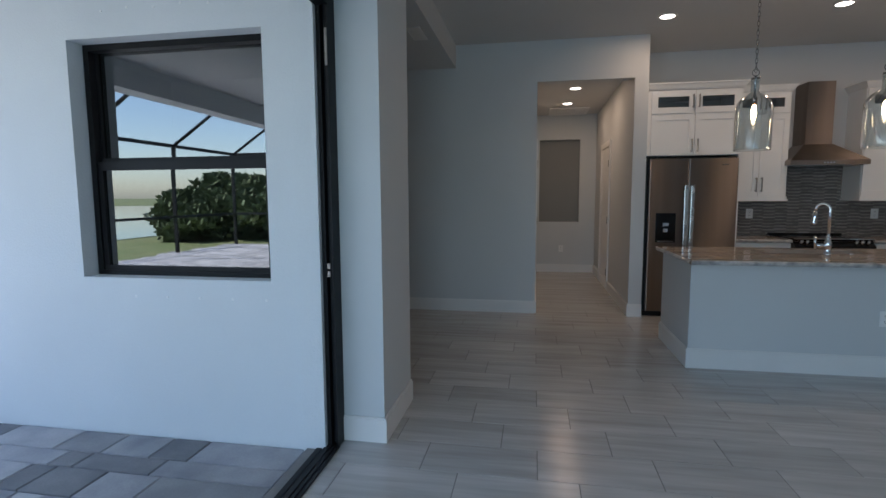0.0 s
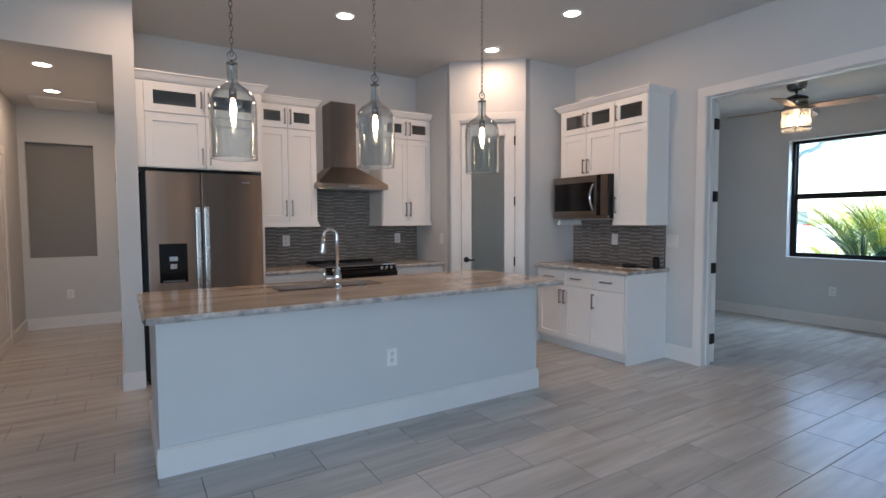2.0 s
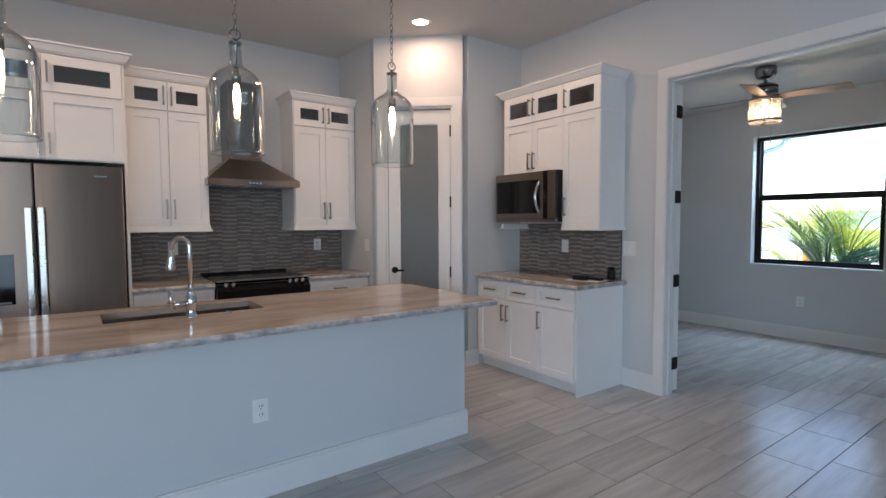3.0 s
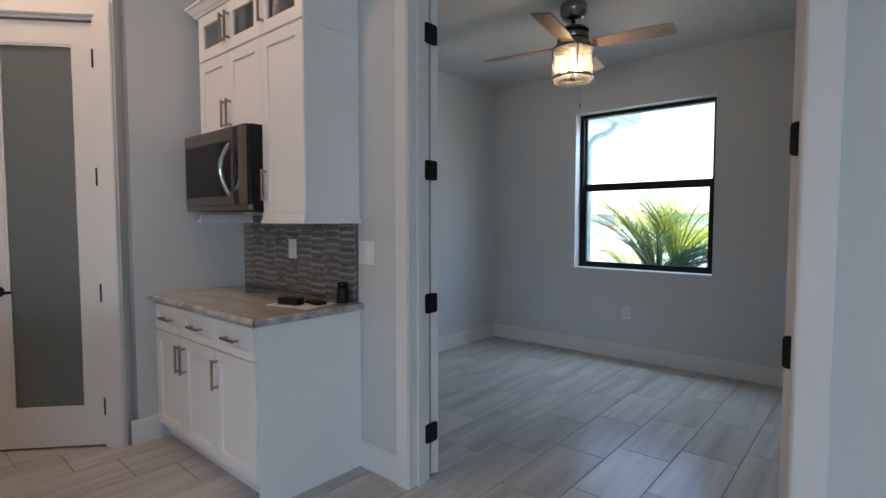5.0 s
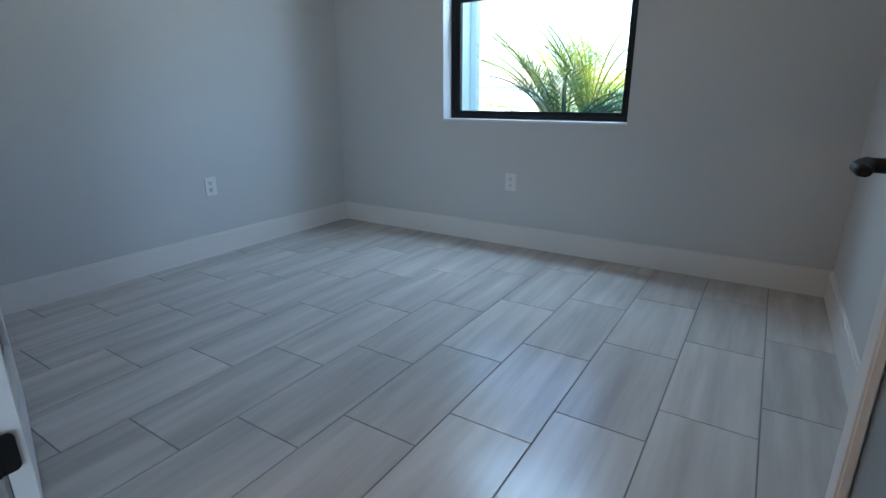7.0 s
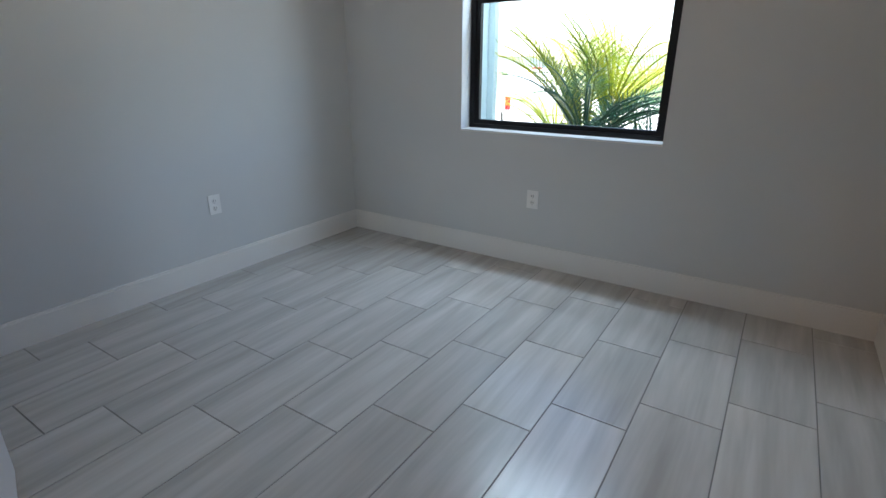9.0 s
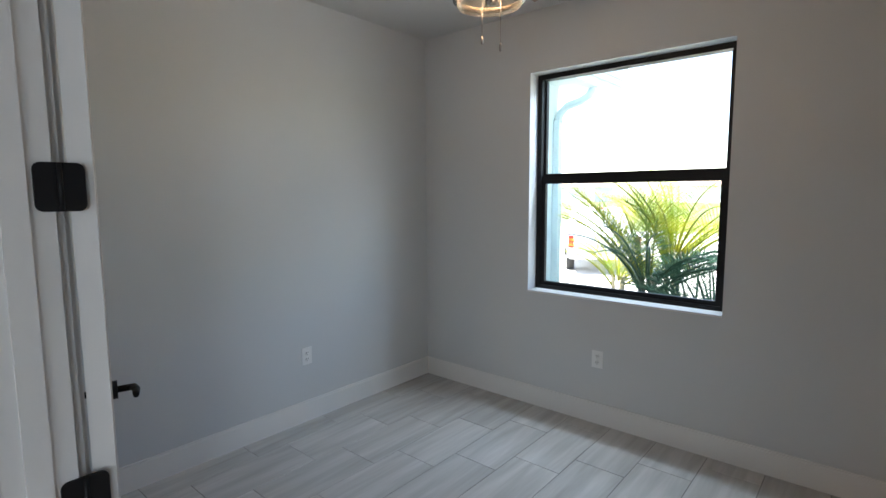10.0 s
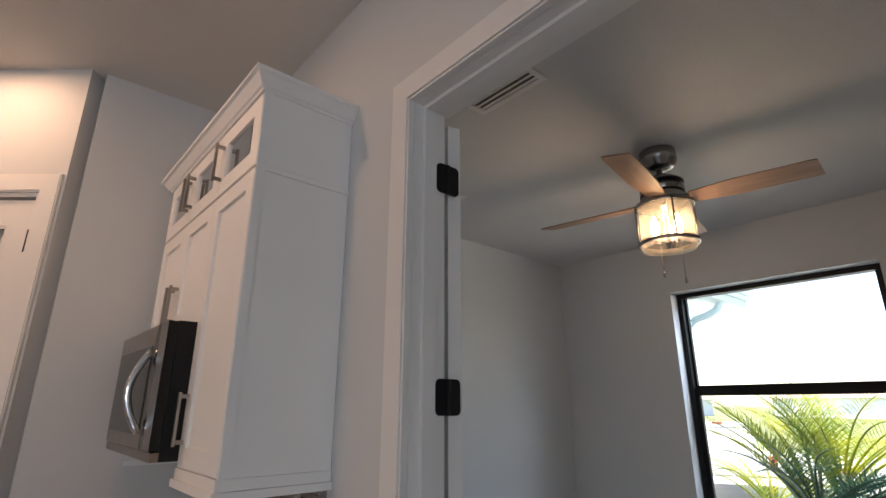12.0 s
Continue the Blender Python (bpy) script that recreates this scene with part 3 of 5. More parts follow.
def hall_door(x, side, y0, y1, name):
    d = thing(name, pose(x, y0, 0), "closed white panelled hall door with black hinges", "door")
    w = y1 - y0
    s = side
    f = lambda a, b: (min(a * s, b * s), max(a * s, b * s))
    bm = bmesh.new()
    x0, x1 = f(0.001, 0.02)
    box(bm, x0, -0.085, 0, x1, 0, 2.13)
    box(bm, x0, w, 0, x1, w + 0.085, 2.13)
    box(bm, x0, 0, 2.045, x1, w, 2.13)
    part("casing", bm, TRIM, d)
    bm = bmesh.new()
    x0, x1 = f(0.001, 0.008)
    for a in ((0, 0.01, 0.11, 2.04), (w - 0.11, 0.01, w, 2.04), (0.11, 0.01, w - 0.11, 0.2), (0.11, 1.93, w - 0.11, 2.04), (0.11, 0.95, w - 0.11, 1.07)):
        box(bm, x0, a[0], a[1], x1, a[2], a[3])
    x0, x1 = f(0.0005, 0.004)
    box(bm, x0, 0.11, 0.2, x1, w - 0.11, 1.93)
    part("leaf", bm, TRIM, d)
    for z in (0.25, 1.0, 1.8):
        x0, x1 = f(0.004, 0.024)
        part("hinge", boxes((x0, -0.012, z - 0.05, x1, 0.012, z + 0.05)), BLACK, d, "black hinge")
    return d


hall_door(HX1, -1, 7.55, 8.35, "hall_door")
hall_door(HX0, 1, 7.35, 8.15, "hall_door")


# ---- windows ----
def hung_window(name, m, w, h, depth, rail, glass, label):
    """Black single-hung window; local x across, y into the wall, z up from the sill."""
    d = tagged(thing(name, m, label, "window"), kind="structure")
    f = 0.034
    part("window_frame", boxes((0, 0, 0, f, depth, h), (w - f, 0, 0, w, depth, h), (f, 0, 0, w - f, depth, f * 0.8), (f, 0, h - f, w - f, depth, h)), BLACK, d, "black window frame")
    y0 = 0.012
    part("lower_sash", boxes((f, y0, f * 0.8, f + 0.03, y0 + 0.03, rail), (w - f - 0.03, y0, f * 0.8, w - f, y0 + 0.03, rail), (f + 0.03, y0, f * 0.8, w - f - 0.03, y0 + 0.03, f + 0.02),
                             (f + 0.03, y0, rail - 0.05, w - f - 0.03, y0 + 0.03, rail)), BLACK, d)
    part("upper_sash", boxes((f, y0 + 0.03, rail - 0.03, f + 0.015, depth - 0.004, h - f), (w - f - 0.015, y0 + 0.03, rail - 0.03, w - f, depth - 0.004, h - f),
                             (f + 0.015, y0 + 0.03, rail - 0.03, w - f - 0.015, depth - 0.004, rail + 0.022)), BLACK, d)
    for a in ((f + 0.03, y0 + 0.013, f + 0.02, w - f - 0.03, y0 + 0.017, rail - 0.05), (f + 0.015, y0 + 0.045, rail + 0.022, w - f - 0.015, y0 + 0.049, h - f)):
        p = part("pane", boxes(a), glass, d)
        p.visible_shadow = False
    return d


hung_window("window_1", pose(WX + 0.105, WY1, WZ0 + 0.012, 0, 0, -90), WY1 - WY0, WZ1 - WZ0 - 0.012, 0.075, 0.80, PANE, "black single-hung bedroom window onto the garden")
structure("window_sill", boxes((WX - 0.012, WY0 + 0.002, WZ0 + 0.001, WX + 0.105, WY1 - 0.002, WZ0 + 0.014), bevel=0.003), TRIM, "white marble window sill", "window sill")
hung_window("window_2", pose(PW[0] + 0.004, LY + 0.10, PW[2]), PW[1] - PW[0] - 0.008, PW[3] - PW[2], 0.075, 0.66, PANE_TINT, "dark framed lanai window with tinted glass")
bm = bmesh.new()
for x, z in [(-2.2 + 0.16 * i, PW[3] + 0.13 + 0.01 * (i % 2)) for i in range(5)] + [(-2.1 + 0.2 * i, PW[2] - 0.11) for i in range(5)]:
    box(bm, x, LY - 0.004, z, x + 0.012, LY, z + 0.012)
structure("shutter_bolts", bm, PLASTIC, "small shutter anchor bolts in the stucco", "anchor bolts")

# sliding door frame and track
sl = tagged(thing("door_1", pose(-0.965, SY0, 0), "dark bronze sliding door frame, pushed fully open", "sliding door"), kind="structure")
part("jamb", boxes((0.0, SY1 - SY0 - 0.10, 0.0, 0.022, SY1 - SY0 - 0.001, SZ), (0.027, SY1 - SY0 - 0.07, 0.0, 0.045, SY1 - SY0 - 0.001, SZ), (0.050, SY1 - SY0 - 0.10, 0.0, 0.060, SY1 - SY0 - 0.001, SZ),
                   (0.001, SY1 - SY0 - 0.03, 0, 0.059, SY1 - SY0 - 0.002, SZ - 0.001)), BLACK, sl)
part("head", boxes((0.0, 0, SZ - 0.07, 0.07, SY1 - SY0 - 0.1, SZ - 0.001)), BLACK, sl)
part("track", boxes((-0.05, 0, -0.01, -0.02, SY1 - SY0 - 0.02, 0.004), (-0.008, 0, -0.01, 0.02, SY1 - SY0 - 0.1, 0.012), (0.028, 0, -0.01, 0.046, SY1 - SY0 - 0.07, 0.012), (0.054, 0, -0.01, 0.07, SY1 - SY0 - 0.1, 0.012)),
     BLACK, sl, "dark floor track with raised runners")
part("latch", boxes((0.03, SY1 - SY0 - 0.108, 0.93, 0.044, SY1 - SY0 - 0.1, 0.96), (0.03, SY1 - SY0 - 0.108, 0.972, 0.044, SY1 - SY0 - 0.1, 1.0)), NICKEL, sl, "small bright latch keepers")
part("bumper", boxes((0.046, SY1 - SY0 - 0.104, 2.0, 0.058, SY1 - SY0 - 0.09, 2.18)), NICKEL, sl, "bright metal stop on the jamb")


# ---- kitchen ----
def bar_pull(parent, x, z, length, upright, y=0.0):
    bm = bmesh.new()
    hl = length / 2
    if upright:
        box(bm, x - 0.006, y - 0.034, z - hl, x + 0.006, y - 0.024, z + hl, 0.002)
        for s in (-1, 1):
            box(bm, x - 0.005, y - 0.024, z + s * (hl - 0.012) - 0.006, x + 0.005, y, z + s * (hl - 0.012) + 0.006)
    else:
        box(bm, x - hl, y - 0.034, z - 0.006, x + hl, y - 0.024, z + 0.006, 0.002)
        for s in (-1, 1):
            box(bm, x + s * (hl - 0.012) - 0.006, y - 0.024, z - 0.005, x + s * (hl - 0.012) + 0.006, y, z + 0.005)
    return part("handle", bm, NICKEL, parent, "brushed nickel bar pull")


def front(parent, name, x0, z0, x1, z1, handle=None, glass=False, rail=0.058):
    """A shaker front 20 mm thick on the face y = 0, with a recessed panel; handle: (x, z, length, upright)."""
    g = 0.0015
    x0, z0, x1, z1 = x0 + g, z0 + g, x1 - g, z1 - g
    bm = bmesh.new()
    ring = lambda o, y: [bm.verts.new(p) for p in ((x0 + o, y, z0 + o), (x1 - o, y, z0 + o), (x1 - o, y, z1 - o), (x0 + o, y, z1 - o))]
    loops = [ring(0, -0.0005), ring(0, -0.0185), ring(0.0015, -0.02), ring(rail, -0.02), ring(rail + 0.001, -0.010)]
    if glass:
        loops += [ring(rail, -0.0005), loops[0]]
    for a, e in zip(loops, loops[1:]):
        for i in range(4):
            bm.faces.new((a[i], a[(i + 1) % 4], e[(i + 1) % 4], e[i]))
    if not glass:
        bm.faces.new(loops[-1])
        bm.faces.new(loops[0][::-1])
    d = part(name, bm, CABINET, parent)
    if glass:
        part("pane", boxes((x0 + rail, -0.012, z0 + rail, x1 - rail, -0.008, z1 - rail)), CABGLASS, d, "dark glass pane")
    if handle:
        bar_pull(d, handle[0], handle[1], handle[2], handle[3], -0.02)
    return d


def crown(parent, w, depth, z, left=True, right=True, h=0.075):
    """Sloping crown moulding round the top of a wall unit."""
    bm = bmesh.new()
    rows = []
    for o, a in ((0.004, z), (0.008, z + 0.008), (0.014, z + 0.012), (0.036, z + h - 0.018), (0.046, z + h - 0.012), (0.046, z + h)):
        l, r, f = (-o if left else 0), w + (o if right else 0), -0.02 - o
        rows.append([bm.verts.new(p) for p in ((l, f, a), (r, f, a), (r, depth, a), (l, depth, a))])
    for a, b in zip(rows, rows[1:]):
        for i in range(4):
            bm.faces.new((a[i], a[(i + 1) % 4], b[(i + 1) % 4], b[i]))
    bm.faces.new(rows[0][::-1])
    bm.faces.new(rows[-1])
    return part("crown", bm, CABINET, parent)


def light_rail(parent, w, depth, z, left=True, right=True):
    bm = bmesh.new()
    for o, a, b in ((0.004, z - 0.03, z), (0.014, z - 0.052, z - 0.03)):
        box(bm, -(o if left else 0), -0.02 - o, a, w + (o if right else 0), depth, b)
    return part("light_rail", bm, CABINET, parent)


def carcass(parent, w, depth, z0, z1, niche=None):
    """A cabinet body; niche: height from which it is hollow behind glass doors."""
    body = part("body", boxes((0, 0, z0, w, depth, niche or z1)), CABINET, parent)
    if niche:
        for x in (0, w - 0.018):
            part("side_panel", boxes((x, 0, niche + 0.0005, x + 0.018, depth, z1)), CABINET, parent)
        part("back_panel", boxes((0.0185, depth - 0.012, niche + 0.0005, w - 0.0185, depth, z1)), CABINET, parent)
        part("top_panel", boxes((0.0185, 0, z1 - 0.018, w - 0.0185, depth - 0.0125, z1)), CABINET, parent)
    return body


YF = 6.305     # face of the back wall's upper units
# over the refrigerator
w1 = 2.285 - 1.312
c = thing("fridge_cabinet", pose(1.312, 6.0, 0), "white shaker wall cabinet with glass top doors above refrigerator", "cabinet")
carcass(c, w1, KY - 6.0 - 0.002, 1.775, 2.475, 2.23)
L = 0.055
mid = L + (w1 - L - 0.02) / 2
front(c, "door", L, 1.78, mid, 2.215, (mid - 0.03, 1.88, 0.14, True))
front(c, "door", mid, 1.78, w1 - 0.02, 2.215, (mid + 0.03, 1.88, 0.14, True))
front(c, "glass_door", L, 2.225, mid, 2.47, (mid - 0.03, 2.35, 0.14, True), True, 0.065)
front(c, "glass_door", mid, 2.225, w1 - 0.02, 2.47, (mid + 0.03, 2.35, 0.14, True), True, 0.065)
part("filler", boxes((0.001, -0.018, 1.78, L - 0.001, -0.0005, 2.47)), CABINET, c)
crown(c, w1, KY - 6.0 - 0.002, 2.475, left=False, h=0.07)
part("side_panel", boxes((w1 - 0.02, -0.02, 0.0, w1 - 0.001, KY - 6.0 - 0.002, 1.7745)), CABINET, c)


def upper_pair(x0, x1, z0, z1, zs, left, right):
    w = x1 - x0
    d = KY - YF - 0.002
    c = thing("wall_cabinet", pose(x0, YF, 0), "white shaker wall cabinet with two doors and glass toppers", "cabinet", "kitchen wall cabinets")
    carcass(c, w, d, z0, z1, zs + 0.015)
    m = w / 2
    front(c, "door", 0.005, z0, m, zs, (m - 0.028, z0 + 0.13, 0.16, True))
    front(c, "door", m, z0, w - 0.005, zs, (m + 0.028, z0 + 0.13, 0.16, True))
    front(c, "glass_door", 0.005, zs + 0.008, m, z1 - 0.004, (m - 0.028, (zs + z1) / 2, 0.15, True), True, 0.062)
    front(c, "glass_door", m, zs + 0.008, w - 0.005, z1 - 0.004, (m + 0.028, (zs + z1) / 2, 0.15, True), True, 0.062)
    crown(c, w, d, z1, left, right, 0.07)
    light_rail(c, w, d, z0, left, right)
    return c


upper_pair(2.30, 2.885, 1.328, 2.475, 2.235, False, True)
upper_pair(3.615, 4.234, 1.328, 2.475, 2.235, True, False)

# range hood
hood = thing("range_hood", pose(3.235, KY - 0.002, 0), "stainless steel chimney range hood on the back wall", "range hood")
bm = bmesh.new()
hw, hd = 0.385, 0.48
lower = [(-hw, -hd, 1.665), (hw, -hd, 1.665), (hw, 0, 1.665), (-hw, 0, 1.665)]
lip = [(x, y, 1.715) for x, y, _ in lower]
up = [(-0.17, -0.28, 1.90), (0.115, -0.28, 1.90), (0.115, 0, 1.90), (-0.17, 0, 1.90)]
r = [[bm.verts.new(p) for p in ring] for ring in (lower, lip, up)]
bm.faces.new(r[0][::-1])
bm.faces.new(r[2])
for a, b in zip(r, r[1:]):
    for i in range(4):
        bm.faces.new((a[i], a[(i + 1) % 4], b[(i + 1) % 4], b[i]))
part("canopy", bm, STEELH, hood)
part("chimney", boxes((-0.165, -0.275, 1.9005, 0.11, 0, 2.58), bevel=0.004), STEEL, hood)
part("filter", boxes((-hw + 0.04, -hd + 0.05, 1.655, -0.01, -0.05, 1.6645), (0.01, -hd + 0.05, 1.655, hw - 0.04, -0.05, 1.6645)), DARKNICKEL, hood, "dark mesh filters")
part("switch", boxes(*[(-0.06 + 0.03 * i, -hd - 0.004, 1.68, -0.045 + 0.03 * i, -hd, 1.695) for i in range(4)]), CHROME, hood)

# refrigerator
fr = thing("refrigerator", pose(1.322, 5.905, 0), "stainless side-by-side refrigerator with black water dispenser", "refrigerator")
FWID, FH = 0.925, 1.738
part("body", boxes((0.0, 0.075, 0.02, FWID, 0.70, FH + 0.012)), BLACK, fr, "dark cabinet sides")
for x0, x1, hx in ((0.034, 0.432, 0.402), (0.437, FWID, 0.467)):
    d = part("door", boxes((x0, 0, 0.06, x1, 0.07, FH), bevel=0.010), STEEL, fr)
    b2 = bmesh.new()
    box(b2, hx - 0.019, -0.060, 0.55, hx + 0.019, -0.038, 1.455, 0.007)
    box(b2, hx - 0.012, -0.038, 0.56, hx + 0.012, 0, 0.60)
    box(b2, hx - 0.012, -0.038, 1.405, hx + 0.012, 0, 1.445)
    part("handle", b2, SATIN, d, "bright steel bar handle")
dp = part("dispenser", boxes((0.112, -0.006, 0.832, 0.318, 0.0, 1.152), bevel=0.002), BLACKGLOSS, fr, "glossy black water and ice dispenser")
part("paddle", boxes((0.185, -0.012, 1.01, 0.245, -0.0065, 1.045), (0.19, -0.012, 0.945, 0.238, -0.0065, 0.985)), CHROME, dp)
part("tray", boxes((0.135, -0.016, 0.838, 0.298, -0.0065, 0.85)), DARKNICKEL, dp)
for x in (0.02, FWID - 0.10):
    part("hinge_cover", boxes((x, 0.005, FH + 0.001, x + 0.08, 0.074, FH + 0.018), bevel=0.004), BLACK, fr)
part("badge", boxes((0.76, -0.001, 1.665, 0.83, 0.0005, 1.672)), CHROME, fr, "small bright badge bar")
part("kick_plate", boxes((0.01, 0.04, 0.0, FWID - 0.01, 0.075, 0.055)), BLACK, fr)


def base_unit(name, m, w, depth, doors, drawers, label, group="kitchen base cabinets", ends=False, zt=0.829):
    """Base cabinet with a toe kick; doors and drawers as x ranges."""
    c = thing(name, m, label, "cabinet", group)
    part("body", boxes((0, 0, 0.10, w, depth, zt)), CABINET, c)
    part("toe_kick", boxes((0, 0.055, 0, w - (0.019 if ends else 0), 0.07, 0.0995)), CABINET, c)
    if ends:
        part("end_panel", boxes((w + 0.0005, -0.02, 0.0, w + 0.010, depth, zt)), CABINET, c)
        part("end_block", boxes((w - 0.018, 0.0, 0, w, depth, 0.0995)), CABINET, c)
    for x0, x1 in drawers:
        front(c, "drawer", x0, zt - 0.165, x1, zt - 0.012, ((x0 + x1) / 2, zt - 0.088, 0.13, False), rail=0.038)
    for x0, x1, hx in doors:
        front(c, "door", x0, 0.105, x1, zt - 0.170, (hx, zt - 0.285, 0.15, True))
    return c


BF = 6.05   # face of the back wall's base units
base_unit("base_cabinet", pose(2.288, BF, 0), 0.567, KY - BF - 0.002, [(0.005, 0.284, 0.255), (0.284, 0.562, 0.312)], [(0.005, 0.562)], "white shaker base cabinet beside the range")
base_unit("base_cabinet", pose(3.626, BF, 0), 0.608, KY - BF - 0.002, [(0.005, 0.304, 0.275), (0.304, 0.603, 0.332)], [(0.005, 0.603)], "white shaker base cabinet beside the range")


def slab(name, x0, y0, x1, y1, z0, z1, label, hole=None, rough_sides=("front",), m=None):
    """Granite top with a chiselled edge."""
    t = thing(name, m or pose(0, 0, 0), label, "countertop")
    if hole:
        bm = bmesh.new()
        ring = lambda r, z: [bm.verts.new((x, y, z)) for x, y in ((r[0], r[1]), (r[2], r[1]), (r[2], r[3]), (r[0], r[3]))]
        loops = [ring(hole, z1), ring((x0, y0, x1, y1), z1), ring((x0, y0, x1, y1), z0), ring(hole, z0)]
        for a, b in zip(loops, loops[1:] + loops[:1]):
            for i in range(4):
                bm.faces.new((a[i], a[(i + 1) % 4], b[(i + 1) % 4], b[i]))
    else:
        bm = boxes((x0, y0, z0, x1, y1, z1))
    part("top", bm, GRANITE, t)
    bm = bmesh.new()
    rng = random.Random(len(name) + int(x0 * 100))

    def strip(p, q, out):
        n = max(6, int((Vector(q) - Vector(p)).length / 0.03))
        rows = []
        for k in range(n + 1):
            c0 = Vector(p).lerp(Vector(q), k / n)
            row = []
            for zz, o in ((z1 - 0.0005, 0.002), (z1 - 0.007, 0.011), ((z0 + z1) / 2, 0.014), (z0 + 0.006, 0.009), (z0 + 0.0005, 0.001)):
                oo = o + rng.uniform(-0.004, 0.005) * (1 if 0.003 < o else 0.2)
                row.append(bm.verts.new((c0.x + out[0] * oo, c0.y + out[1] * oo, zz)))
            rows.append(row)
        for a, b in zip(rows, rows[1:]):
            for i in range(4):
                bm.faces.new((a[i], b[i], b[i + 1], a[i + 1]))

    if "front" in rough_sides:
        strip((x0, y0), (x1, y0), (0, -1))
    if "left" in rough_sides:
        strip((x0, y1), (x0, y0), (-1, 0))
    if "right" in rough_sides:
        strip((x1, y0), (x1, y1), (1, 0))
    if "back" in rough_sides:
        strip((x1, y1), (x0, y1), (0, 1))
    part("edge", bm, GRANITE_EDGE, t, "rough chiselled stone edge")
    return t


CT0, CT1 = 0.83, 0.865
slab("countertop", 2.288, 6.015, 2.852, KY - 0.002, CT0, CT1, "polished brown veined granite top beside the range")
slab("countertop", 3.628, 6.015, 4.234, KY - 0.002, CT0, CT1, "polished brown veined granite top beside the range")

# range
rg = thing("range", pose(2.858, 5.985, 0), "stainless slide-in range with black glass cooktop", "range")
RW = 0.764
part("body", boxes((0, 0.03, 0.03, RW, KY - 5.985 - 0.004, 0.85)), STEEL, rg)
part("oven_door", boxes((0.01, 0, 0.18, RW - 0.01, 0.03, 0.70), bevel=0.006), BLACKGLOSS, rg)
part("drawer", boxes((0.01, 0.005, 0.04, RW - 0.01, 0.03, 0.17), bevel=0.004), STEELH, rg)
bm = bmesh.new()
vs = [bm.verts.new(p) for x in (0.0, RW) for p in ((x, -0.02, 0.715), (x, -0.025, 0.80), (x, 0.055, 0.868), (x, 0.08, 0.868), (x, 0.08, 0.715))]
bm.faces.new(vs[:5])
bm.faces.new(vs[5:][::-1])
for i in range(5):
    bm.faces.new((vs[i], vs[(i + 1) % 5], vs[5 + (i + 1) % 5], vs[5 + i]))
part("control_panel", bm, BLACKGLOSS, rg, "sloping black control panel")
part("cooktop", boxes((-0.006, 0.02, 0.868, RW + 0.006, KY - 5.985 - 0.004, 0.880), bevel=0.003), BLACKGLOSS, rg, "black glass cooktop")
part("back_guard", boxes((0.0, KY - 5.985 - 0.06, 0.880, RW, KY - 5.985 - 0.004, 0.900), bevel=0.003), BLACKGLOSS, rg)
part("trim", boxes((0.0, 0.012, 0.872, RW, 0.020, 0.884)), CHROME, rg)
for i in range(5):
    x = 0.07 + 0.055 * (i % 2) + (0.0 if i < 2 else 0.52) + (0.11 if i == 4 else 0)
    bm = bmesh.new()
    lathe(bm, [(0, 0), (0.020, 0), (0.020, 0.012), (0.015, 0.02), (0.013, 0.036), (0, 0.036)], n=18)
    k = part("knob", bm, CHROME, rg, "bright steel knob")
    k.matrix_basis = Matrix.Translation((x, 0.01, 0.833)) @ pose(0, 0, 0, 48)
for cx, cy, rr in ((0.2, 0.2, 0.1), (0.56, 0.2, 0.09), (0.2, 0.45, 0.075), (0.56, 0.45, 0.1)):
    bm = bmesh.new()
    lathe(bm, [(rr - 0.003, 0.8803), (rr - 0.003, 0.8808), (rr, 0.8808), (rr, 0.8803)], cx, cy, 40)
    part("burner_ring", bm, DARKNICKEL, rg)
part("oven_handle", tube(bmesh.new(), [(0.05, -0.05, 0.655), (RW - 0.05, -0.05, 0.655)], 0.011, 12), CHROME, rg)

# east wall base and wall units
BX = 5.025
base_unit("base_cabinet", pose(BX, 5.34, 0, 0, 0, -90), 1.175, EX0 - BX - 0.002, [(0.03, 0.40, 0.37), (0.40, 0.77, 0.43), (0.77, 1.15, 0.80)], [(0.03, 0.40), (0.40, 0.77), (0.77, 1.15)],
          "white shaker base cabinet with three drawers and doors", ends=True)
slab("countertop", 0.0, -0.04, 1.21, EX0 - BX - 0.002, CT0, CT1, "polished brown veined granite top on the side cabinet", rough_sides=("front", "right"), m=pose(BX, 5.344, 0, 0, 0, -90))
UX = 5.275
UD = EX0 - UX - 0.002
c = thing("wall_cabinet", pose(UX, 5.25, 0, 0, 0, -90), "white shaker wall cabinet with glass toppers over the microwave", "cabinet", "kitchen wall cabinets")
UW, US, UB, UT, UZ = 1.095, 0.727, 1.328, 2.485, 2.215
part("body", boxes((0, 0, 1.778, US - 0.0005, UD, UZ + 0.015)), CABINET, c)
part("body", boxes((US, 0, UB, UW, UD, UZ + 0.015)), CABINET, c)
for x in (0, US - 0.009, UW - 0.018):
    part("side_panel", boxes((x, 0, UZ + 0.0155, x + 0.018, UD, UT)), CABINET, c)
for x, x2 in ((0.0185, US - 0.0095), (US + 0.0095, UW - 0.0185)):
    part("back_panel", boxes((x, UD - 0.012, UZ + 0.0155, x2, UD, UT)), CABINET, c)
    part("top_panel", boxes((x, 0, UT - 0.018, x2, UD - 0.0125, UT)), CABINET, c)
front(c, "door", 0.03, 1.778, 0.03 + (US - 0.03) / 2, UZ, (0.03 + (US - 0.03) / 2 - 0.028, 1.88, 0.15, True))
front(c, "door", 0.03 + (US - 0.03) / 2, 1.778, US, UZ, (0.03 + (US - 0.03) / 2 + 0.028, 1.88, 0.15, True))
